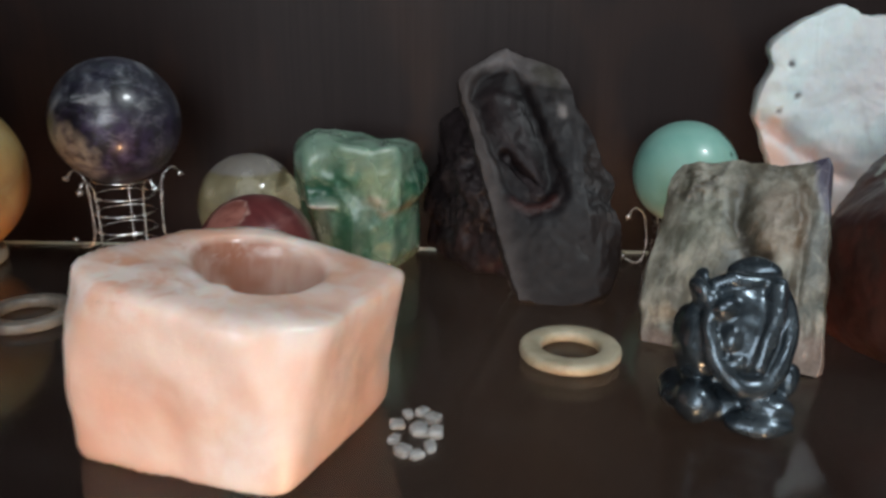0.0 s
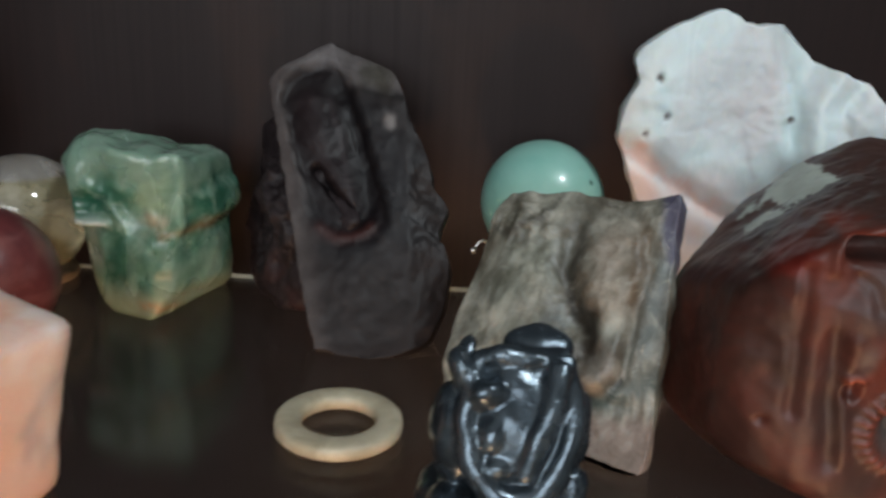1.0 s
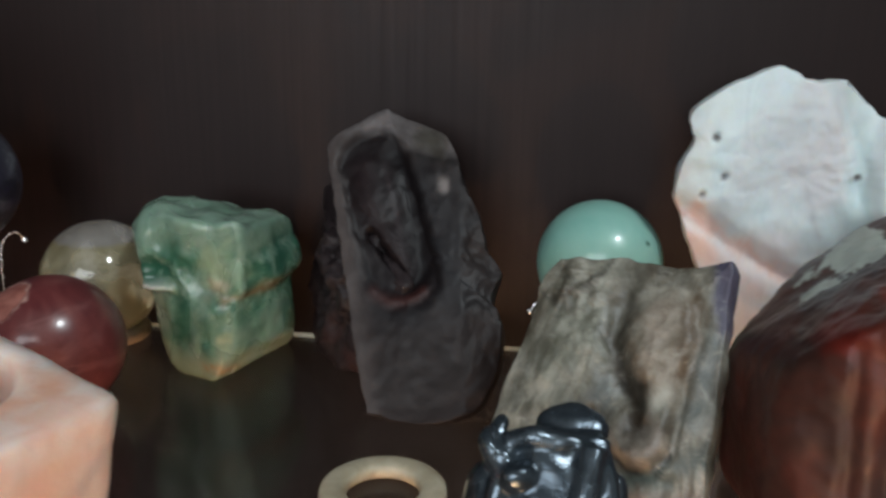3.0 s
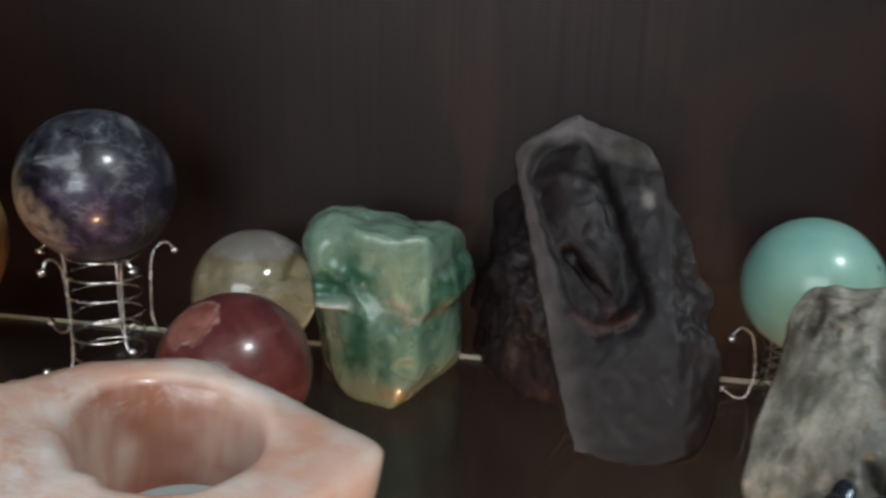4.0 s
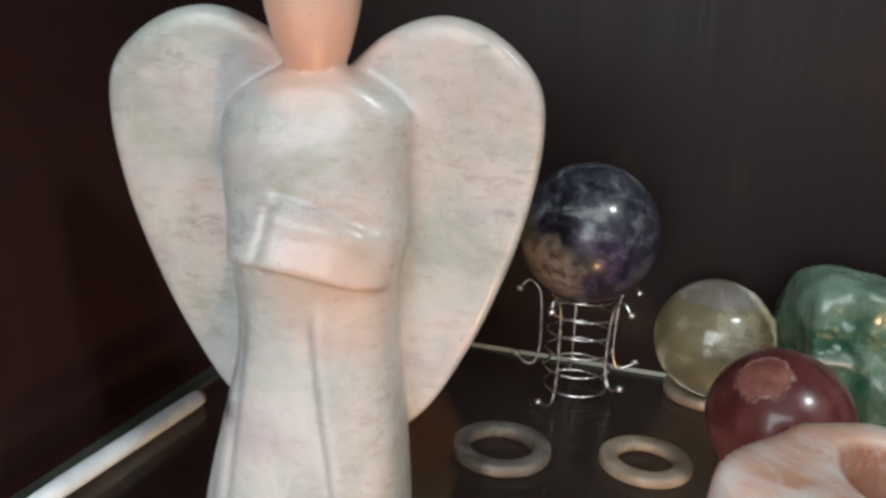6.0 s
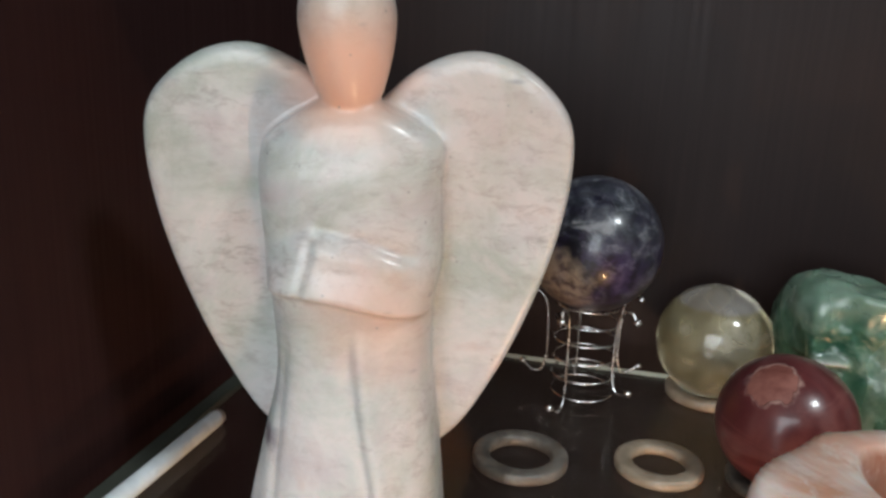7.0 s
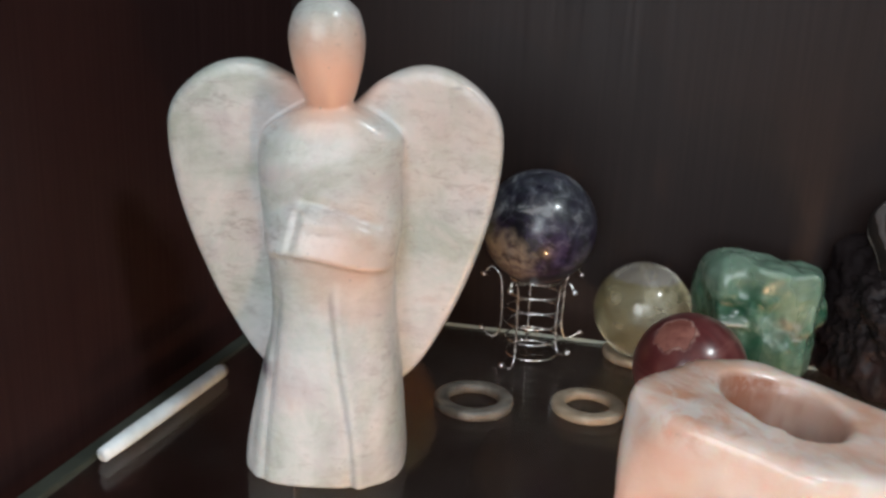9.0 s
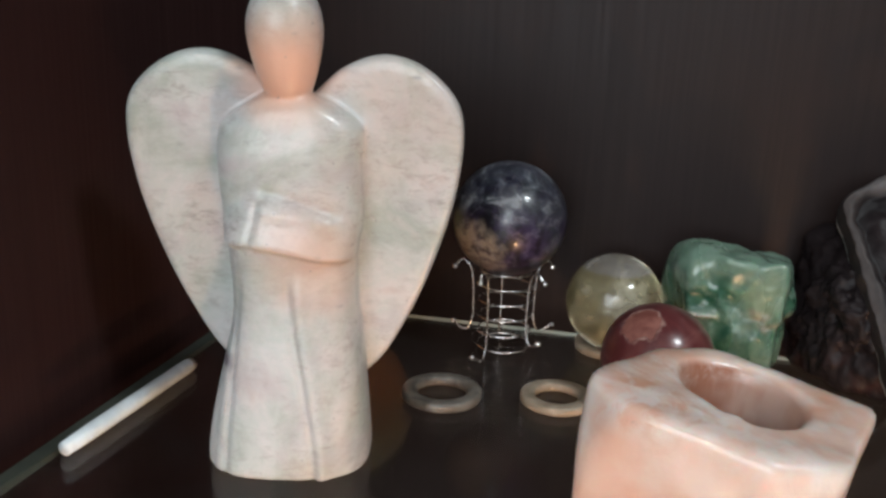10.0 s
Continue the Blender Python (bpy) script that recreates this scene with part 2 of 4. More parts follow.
def make_shell():
    t = Tree("white and blush calcite")
    cloud = t.noise(30, 5, 0.55, 0.7, t.mapped((1.4, 1, 0.6), turn=(0, -25, 0)))
    colour = t.ramp(cloud, [(0.3, (0.50, 0.62, 0.62)), (0.5, (0.66, 0.71, 0.71)), (0.7, (0.64, 0.60, 0.60))])
    colour = t.painted(colour)
    soft_stone(t, 0.3, 0.006)
    thread = t.ramp(t.noise(60, 7, 0.66, 1.0, t.mapped((1.8, 1, 0.6), turn=(0, -20, 0))), [(0.5, (0, 0, 0)), (0.68, (0.32,) * 3)])
    colour = t.mix(thread, colour, (0.50, 0.56, 0.57))
    t.bump(t.noise(110, 6, 0.6, 0.6, t.mapped((1.6, 1, 0.7))), 0.22, 0.0012)
    return t.done(colour, 0.42)


shell_stone = make_shell()


def make_amethyst():
    t = Tree("banded purple and white amethyst")
    cloud = t.noise(84, 9, 0.66, 0.3)
    colour = t.ramp(cloud, [(0.34, (0.004, 0.004, 0.007)), (0.46, (0.010, 0.008, 0.018)), (0.53, (0.040, 0.024, 0.070)), (0.60, (0.085, 0.070, 0.12)), (0.65, (0.25, 0.25, 0.28)), (0.70, (0.02, 0.018, 0.03))])
    # colour changes by height and side: veined top, brown foot, near-black +x flank
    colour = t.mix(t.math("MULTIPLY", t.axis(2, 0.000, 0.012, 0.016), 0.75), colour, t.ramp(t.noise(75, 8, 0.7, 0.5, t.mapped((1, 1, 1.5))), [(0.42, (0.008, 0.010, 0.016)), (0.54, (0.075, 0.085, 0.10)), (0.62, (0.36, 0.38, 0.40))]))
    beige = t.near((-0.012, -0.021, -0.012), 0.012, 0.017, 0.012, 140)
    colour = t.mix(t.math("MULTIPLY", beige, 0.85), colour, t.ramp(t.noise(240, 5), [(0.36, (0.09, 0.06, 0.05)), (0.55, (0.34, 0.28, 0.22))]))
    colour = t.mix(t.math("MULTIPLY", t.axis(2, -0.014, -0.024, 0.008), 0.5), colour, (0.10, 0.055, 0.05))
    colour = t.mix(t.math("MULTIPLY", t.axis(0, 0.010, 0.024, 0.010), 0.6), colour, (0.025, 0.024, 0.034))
    colour = t.mix(t.ramp(t.noise(48, 8, 0.66, 0.3), [(0.48, (0, 0, 0)), (0.5, (0.3,) * 3), (0.52, (0, 0, 0))]), colour, (0.26, 0.25, 0.29))
    soft_stone(t, 0.1, 0.003)
    return t.done(colour, 0.34, Coat_Weight=0.45, Coat_Roughness=0.11)


amethyst = make_amethyst()


def make_honey():
    t = Tree("honey and orange calcite")
    cloud = t.noise(26, 5, 0.6, 0.7)
    top = t.axis(2, -0.02, 0.026, 0.03)
    colour = t.mix(top, t.ramp(cloud, [(0.3, (0.46, 0.16, 0.05)), (0.7, (0.62, 0.33, 0.14))]), t.ramp(cloud, [(0.3, (0.40, 0.25, 0.07)), (0.7, (0.60, 0.50, 0.25))]))
    colour = t.mix(t.math("MULTIPLY", t.cracks(40, 0.02), 0.18), colour, (0.66, 0.52, 0.3))
    soft_stone(t, 0.35, 0.008, (1.0, 0.55, 0.2))
    return t.done(colour, 0.34, Coat_Weight=0.45, Coat_Roughness=0.11)


honey = make_honey()


def make_citrine():
    t = Tree("cloudy pale citrine")
    cloud = t.noise(60, 6, 0.6, 0.3)
    colour = t.ramp(cloud, [(0.3, (0.46, 0.40, 0.22)), (0.55, (0.58, 0.51, 0.33)), (0.75, (0.70, 0.65, 0.52))])
    colour = t.mix(t.axis(2, 0.0175, 0.0185, 0.0015), colour, (0.66, 0.62, 0.58))
    colour = t.mix(t.math("MULTIPLY", t.near((0.003, -0.02, 0.004), 0.002, 0.012, 0.008, 120), 0.5), colour, (0.7, 0.68, 0.64))
    return t.done(colour, 0.04, Transmission_Weight=t.ramp(cloud, [(0.35, (0.82,) * 3), (0.75, (0.5,) * 3)]), IOR=1.52, Subsurface_Weight=0.0)


citrine = make_citrine()


def make_red_ball():
    t = Tree("polished dark red jasper")
    cloud = t.noise(40, 6, 0.6, 0.9)
    colour = t.ramp(cloud, [(0.3, (0.075, 0.014, 0.017)), (0.5, (0.13, 0.03, 0.03)), (0.7, (0.20, 0.062, 0.055))])
    streak = t.ramp(t.noise(30, 4, 0.5, 1.0, t.mapped((0.6, 0.6, 3.0), turn=(0, 12, 0))), [(0.5, (0, 0, 0)), (0.56, (0.4,) * 3), (0.62, (0, 0, 0))])
    colour = t.mix(streak, colour, (0.26, 0.10, 0.09))
    chip = t.near((-0.0085, -0.011, 0.0195), 0.0082, 0.0087, 0.010, 150)
    rim = t.math("MULTIPLY", t.near((-0.0085, -0.011, 0.0195), 0.0090, 0.0098, 0.010, 150), t.ramp(t.noise(160, 3), [(0.4, (0.1,) * 3), (0.6, (0.9,) * 3)]))
    colour = t.mix(rim, colour, (0.50, 0.30, 0.25))
    colour = t.mix(chip, colour, t.ramp(t.noise(200, 5), [(0.3, (0.16, 0.04, 0.03)), (0.7, (0.34, 0.13, 0.10))]))
    t.bump(t.math("MULTIPLY", chip, -1.0), 0.6, 0.001)
    return t.done(colour, t.math("ADD", t.math("MULTIPLY", chip, 0.3), 0.3), Coat_Weight=0.35, Coat_Roughness=0.1)


red_ball = make_red_ball()


def make_mint():
    t = Tree("mint green aventurine")
    cloud = t.noise(45, 5, 0.55, 0.4)
    colour = t.ramp(cloud, [(0.3, (0.20, 0.42, 0.36)), (0.7, (0.28, 0.50, 0.43))])
    colour = t.mix(t.math("MULTIPLY", t.axis(2, -0.010, -0.022, 0.006), 0.6), colour, (0.42, 0.40, 0.34))
    colour = t.mix(t.near((0.017, -0.014, 0.012), 0.0007, 0.0016, 0.0015, 400), colour, (0.05, 0.12, 0.09))
    soft_stone(t, 0.2, 0.004, (0.5, 1, 0.8))
    return t.done(colour, 0.34, Coat_Weight=0.45, Coat_Roughness=0.11)


mint = make_mint()


def ring_stone(name, dark, light):
    t = Tree(name)
    cloud = t.noise(110, 6, 0.6, 0.6)
    soft_stone(t, 0.25, 0.003)
    t.bump(t.noise(300, 4), 0.1, 0.0005)
    return t.done(t.ramp(cloud, [(0.3, dark), (0.7, light)]), t.ramp(cloud, [(0.3, (0.3,) * 3), (0.7, (0.45,) * 3)]), Coat_Weight=0.1)


bone = ring_stone("cream bone", (0.31, 0.26, 0.175), (0.48, 0.42, 0.31))
sand_ring = ring_stone("sandy onyx", (0.24, 0.185, 0.13), (0.42, 0.335, 0.25))
grey_ring = ring_stone("smoky onyx", (0.055, 0.046, 0.038), (0.19, 0.165, 0.14))


def plain(name, colour, rough, spread=0.08, **more):
    t = Tree(name)
    grain = t.noise(180, 4)
    low, high = [tuple(max(c * f, 0) for c in colour) for f in (1 - spread, 1 + spread)]
    return t.done(t.ramp(grain, [(0.3, low), (0.7, high)]), rough, **more)


wax = plain("white wax", (0.62, 0.76, 0.80), 0.4)
tin = plain("thin aluminium", (0.75, 0.75, 0.76), 0.25, Metallic=1.0)
wick_cotton = plain("wick", (0.5, 0.47, 0.4), 0.8)
selenite = plain("white selenite", (0.86, 0.92, 0.95), 0.35)
crystal = plain("clear crystal", (0.50, 0.51, 0.51), 0.12, 0.4, Transmission_Weight=0.6)
wall_paint = plain("plain wall paint", (0.55, 0.53, 0.5), 0.8)
floor_wood = plain("plain floor", (0.18, 0.12, 0.08), 0.5)


# ---------- mesh tools ----------
def mesh_object(name, bm, material, parent=None, label="", smooth=True):
    bmesh.ops.recalc_face_normals(bm, faces=bm.faces[:])
    data = bpy.data.meshes.new(name)
    bm.to_mesh(data)
    bm.free()
    data.materials.append(material)
    if smooth:
        data.polygons.foreach_set("use_smooth", [True] * len(data.polygons))
    ob = new(name, data)
    ob.parent = parent
    if label:
        tagged(ob, label)
    return ob


def part(name, bm, material, parent, label="", smooth=True):
    return mesh_object(name, bm, material, parent, label, smooth)


def thing(name, place, label, category, group="", kind=""):
    ob = new(name)
    ob.empty_display_size = 0.01
    ob.location = place
    return tagged(ob, label, category, group, kind)


def box(low, high, bevel=0.0):
    bm = bmesh.new()
    bmesh.ops.create_cube(bm, size=1)
    for v in bm.verts:
        v.co = [(a + b) / 2 + c * (b - a) for a, b, c in zip(low, high, v.co)]
    if bevel:
        bmesh.ops.bevel(bm, geom=bm.edges[:], offset=bevel, segments=2, affect="EDGES")
    return bm


def bridge(bm, rings, closed=True):
    for a, b in zip(rings, rings[1:]):
        n = len(a)
        for i in range(n if closed else n - 1):
            bm.faces.new((a[i], a[(i + 1) % n], b[(i + 1) % n], b[i]))


def ball(radius, detail=6):
    bm = bmesh.new()
    bmesh.ops.create_icosphere(bm, subdivisions=detail, radius=radius)
    return bm


def tube(points, radius, sides=10, bm=None, loop=False):
    """A round wire along points."""
    bm = bm or bmesh.new()
    points = [Vector(p) for p in points]
    rings, side = [], None
    count = len(points)
    for i, p in enumerate(points):
        ahead = points[(i + 1) % count] - points[i - 1] if loop or 0 < i < count - 1 else (points[1] - p if i == 0 else p - points[-2])
        ahead.normalize()
        side = (side or ahead.orthogonal()) - ahead * ahead.dot(side or ahead.orthogonal())
        side.normalize()
        up = ahead.cross(side)
        size = radius(i / (count - 1)) if callable(radius) else radius
        rings.append([bm.verts.new(p + size * (math.cos(a) * side + math.sin(a) * up)) for a in (2 * math.pi * k / sides for k in range(sides))])
    bridge(bm, rings + rings[:1] if loop else rings)
    if not loop:
        bm.faces.new(rings[0])
        bm.faces.new(rings[-1])
    return bm


def glide(points, steps=6):
    """A smooth curve through points."""
    pts = [Vector(p) for p in points]
    pts = [2 * pts[0] - pts[1]] + pts + [2 * pts[-1] - pts[-2]]
    out = []
    for a, b, c, d in zip(pts, pts[1:], pts[2:], pts[3:]):
        for k in range(steps):
            s = k / steps
            out.append(0.5 * (2 * b + (c - a) * s + (2 * a - 5 * b + 4 * c - d) * s * s + (3 * b - a - 3 * c + d) * s ** 3))
    return out + [pts[-2]]


def donut(outer, inner, height, squareness=3.4, sides=64):
    """A ring with a softly squared section, lying on z = 0."""
    bm = bmesh.new()
    middle, half, rise = (outer + inner) / 2, (outer - inner) / 2, height / 2
    rings = []
    for k in range(sides):
        a = 2 * math.pi * k / sides
        loop = []
        for j in range(16):
            b = 2 * math.pi * j / 16
            c, s = math.cos(b), math.sin(b)
            r = middle + half * math.copysign(abs(c) ** (2 / squareness), c)
            r += 0.0002 * noise.noise((math.cos(a) * 3, math.sin(a) * 3, j * 0.1))
            loop.append(bm.verts.new((r * math.cos(a), r * math.sin(a), rise + rise * math.copysign(abs(s) ** (2 / squareness), s))))
        rings.append(loop)
    bridge(bm, rings + rings[:1])
    return bm


def reach(way, planes, power):
    """How far a rounded block, given by its faces (normal and distance), reaches from its heart."""
    total = 0.0
    for n, h in planes:
        d = (way[0] * n[0] + way[1] * n[1] + way[2] * n[2]) / h
        if d > 0:
            total += d ** power
    return total ** (-1 / power)


def unit_planes(planes):
    return [(Vector(p[:3]).normalized(), p[3]) for p in planes]


def block(planes, power=16, detail=6, rough=0.0, scale=60.0, fine=0.0, floor=None, shape=None, tint=None):
    """A stone: faces with worn edges and an uneven skin, resting on z = floor."""
    bm = bmesh.new()
    bmesh.ops.create_icosphere(bm, subdivisions=detail, radius=1)
    faces = unit_planes(planes)
    layer = bm.verts.layers.float_color.new("zones")
    for v in bm.verts:
        d = v.co.normalized()
        p = d * reach(d, faces, power)
        if rough:
            p += d * rough * noise.fractal(p * scale, 0.9, 2.0, 4)
        if fine:
            p += d * fine * (noise.cell(p * scale * 2.2) - 0.5)
        if shape:
            p = shape(p)
        if floor is not None:
            p.z = max(p.z, floor)
        v.co = p
        if tint:
            v[layer] = tint(p)
    return bm


def smooth_step(a, b, x):
    s = min(max((x - a) / (b - a), 0.0), 1.0)
    return s * s * (3 - 2 * s)


def stroke(x, z, points, width, ragged=0.0):
    """1 on a line through points, fading out to its width."""
    if ragged:
        x, z = x + ragged * noise.noise((x * 160, z * 160, 3.0)), z + ragged * noise.noise((x * 160, z * 160, 8.0))
    near = 1.0
    for (ax, az), (bx, bz) in zip(points, points[1:]):
        dx, dz = bx - ax, bz - az
        k = min(max(((x - ax) * dx + (z - az) * dz) / (dx * dx + dz * dz), 0.0), 1.0)
        near = min(near, math.hypot(x - ax - k * dx, z - az - k * dz))
    return math.exp(-((near / width) ** 2)) if near < 3 * width else 0.0


def spot(x, z, place, size, ragged=0.0, hard=4):
    """1 inside an oval, with a soft and uneven edge."""
    if ragged:
        x, z = x + ragged * noise.fractal((x * 110, z * 110, 1.0), 0.8, 2.0, 3), z + ragged * noise.fractal((x * 110, z * 110, 5.0), 0.8, 2.0, 3)
    far = ((x - place[0]) / size[0]) ** 2 + ((z - place[1]) / size[1]) ** 2
    return math.exp(-(far ** (hard / 2))) if far < 6 else 0.0


def zones(*layers):
    """Colours laid over one another: (mask, colour) each."""
    r = g = b = a = 0.0
    for mask, colour in layers:
        mask = min(max(mask, 0.0), 1.0)
        r, g, b, a = (old * (1 - mask) + top * mask for old, top in zip((r, g, b, a), (*colour, 1.0)))
    return (r, g, b, a)


# ---------- the cabinet and the room round it ----------
def setting(name, low, high, material, label, category, bevel=0.0):
    middle = [(a + b) / 2 for a, b in zip(low, high)]
    bm = box([a - m for a, m in zip(low, middle)], [b - m for b, m in zip(high, middle)], bevel)
    ob = mesh_object(name, bm, material, None, label, smooth=False)
    ob.location = middle
    return tagged(ob, "", category, "", "structure")


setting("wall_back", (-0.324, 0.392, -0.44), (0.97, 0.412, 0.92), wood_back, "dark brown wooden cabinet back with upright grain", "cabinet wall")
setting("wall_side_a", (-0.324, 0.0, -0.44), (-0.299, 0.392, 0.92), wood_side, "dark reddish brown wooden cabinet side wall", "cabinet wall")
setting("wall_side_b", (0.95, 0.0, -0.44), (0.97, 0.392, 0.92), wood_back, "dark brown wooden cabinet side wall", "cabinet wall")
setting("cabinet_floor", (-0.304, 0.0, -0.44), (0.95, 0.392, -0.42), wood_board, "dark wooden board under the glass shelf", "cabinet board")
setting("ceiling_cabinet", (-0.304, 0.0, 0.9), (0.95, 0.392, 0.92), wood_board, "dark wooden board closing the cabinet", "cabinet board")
setting("floor", (-1.8, -2.4, -1.02), (2.0, 0.44, -1.0), floor_wood, "plain brown room floor", "floor")
setting("ceiling", (-1.8, -2.4, 1.7), (2.0, 0.44, 1.72), wall_paint, "plain pale room ceiling", "ceiling")
setting("wall_north", (-1.8, 0.42, -1.0), (2.0, 0.44, 1.7), wall_paint, "plain pale room wall behind the cabinet", "wall")
setting("wall_south", (-1.8, -2.42, -1.0), (2.0, -2.4, 1.7), wall_paint, "plain pale room wall", "wall")
setting("wall_west", (-1.82, -2.4, -1.0), (-1.8, 0.42, 1.7), wall_paint, "plain pale room wall", "wall")
setting("wall_east", (2.0, -2.4, -1.0), (2.02, 0.42, 1.7), wall_paint, "plain pale room wall", "wall")

shelf = thing("glass_shelf", (0.32, 0.19, 0.0), "clear glass shelf with a ground edge, mirroring the stones on it", "shelf")
pane = part("pane", box((-0.6066, -0.185, -0.005), (0.628, 0.180, 0.0)), shelf_glass, shelf, smooth=False)
pane.data.materials.append(ground_edge)
pane.data.materials.append(dark_edge)
for face in pane.data.polygons:
    face.material_index = 0 if abs(face.normal.z) > 0.5 else 1 if abs(face.normal.y) > 0.5 else 2
pane.visible_shadow = False
# added strip standing in for the glass side's thickness and its reflection
part("edge_band", box((-0.6135, -0.185, -0.005), (-0.6068, 0.180, 0.0004), 0.0004), dark_edge, shelf, "grey-green strip for the glass edge and its reflection", smooth=False)


# ---------- balls and what carries them ----------
def stone_ball(name, place, radius, material, label, turn=(0, 0, 0)):
    ob = mesh_object(name, ball(radius), material, None, label)
    ob.matrix_world = pose(*place, *turn)
    return tagged(ob, "", "sphere", "polished stone balls")


def stand_ring(name, place, outer, inner, height, material, label):
    ob = mesh_object(name, donut(outer, inner, height), material, None, label)
    ob.location = place
    return tagged(ob, "", "ring", "stone rings")


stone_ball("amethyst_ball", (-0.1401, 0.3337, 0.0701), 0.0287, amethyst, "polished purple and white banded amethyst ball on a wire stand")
stone_ball("calcite_ball", (-0.2284, 0.332, 0.0425), 0.0402, honey, "large polished honey and orange calcite ball on a stone ring")
stone_ball("citrine_ball", (-0.0855, 0.3512, 0.0268), 0.0250, citrine, "cloudy see-through pale yellow citrine ball on a stone ring")
stone_ball("jasper_ball", (-0.0642, 0.2800, 0.0255), 0.0243, red_ball, "polished dark red jasper ball with a chipped top")
stone_ball("aventurine_ball", (0.1246, 0.3532, 0.0450), 0.0246, mint, "smooth mint green aventurine ball on a wire stand")

stand_ring("stone_ring", (-0.2284, 0.332, 0.0), 0.0255, 0.0170, 0.0065, sand_ring, "sandy stone ring under the orange ball")
stand_ring("stone_ring", (-0.0855, 0.3512, 0.0), 0.0185, 0.0115, 0.0050, sand_ring, "pale stone ring under the citrine ball")
stand_ring("stone_ring", (-0.0642, 0.2800, 0.0), 0.0180, 0.0110, 0.0040, grey_ring, "smoky stone ring under the red ball")
stand_ring("stone_ring", (-0.1565, 0.2670, 0.0), 0.0180, 0.0115, 0.0050, grey_ring, "smoky grey translucent stone ring lying on the glass")
stand_ring("stone_ring", (-0.1060, 0.2780, 0.0), 0.0165, 0.0100, 0.0045, sand_ring, "sandy cream stone ring lying on the glass")
stand_ring("stone_ring", (0.0603, 0.2425, 0.0), 0.0188, 0.0108, 0.0050, bone, "cream bone-coloured stone ring lying on the glass")


def wire_stand(place, height, start, feet, label):
    """A coil of wire held by five bent legs, each with a bead at both ends."""
    ob = thing("wire_stand", place, label, "stand", "wire ball stands")
    coil = 0.0135
    turns = 6
    for k in range(turns):
        z = 0.0035 + (height - 0.0045) * k / (turns - 1)
        part("coil", tube([(coil * math.cos(a), coil * math.sin(a), z + 0.0004 * math.sin(a + k)) for a in (2 * math.pi * i / 40 for i in range(40))], 0.00055, 8, None, True), steel, ob)
    for k, foot in enumerate(feet):
        a = radians(start + 72 * k)
        out = lambda r, z, side=0.0: (r * math.cos(a) - side * math.sin(a), r * math.sin(a) + side * math.cos(a), z)
        line = glide([out(0.0268, height - 0.002, 0.001), out(0.0235, height + 0.0018), out(0.0190, height - 0.001), out(0.0172, height - 0.008), out(0.0166, height * 0.5), out(0.0168, foot + 0.007), out(0.0190, foot + 0.0008), out(0.0230, foot + 0.0006), out(0.0272, foot + 0.0034, -0.0015)])
        leg = part("leg", tube(line, 0.00058, 8), steel, ob)
        for end in (line[0], line[-1]):
            bead = ball(0.00165, 3)
            bmesh.ops.translate(bead, verts=bead.verts, vec=end)
            part("bead", bead, steel, leg)
    return ob


wire_stand((-0.1401, 0.3337, 0.0), 0.0445, -111, (0.0, 0.0085, 0.0085, 0.0, 0.0085), "bright steel wire coil stand with beaded legs under the amethyst")
wire_stand((0.1246, 0.3532, 0.0), 0.0262, -172, (0.0, 0.0, 0.0, 0.0, 0.0), "bright steel wire coil stand with beaded legs under the mint ball")


# ---------- the carved angel ----------
def Section(x, y, z, rx, ry):
    return (x, y, z, rx, ry)


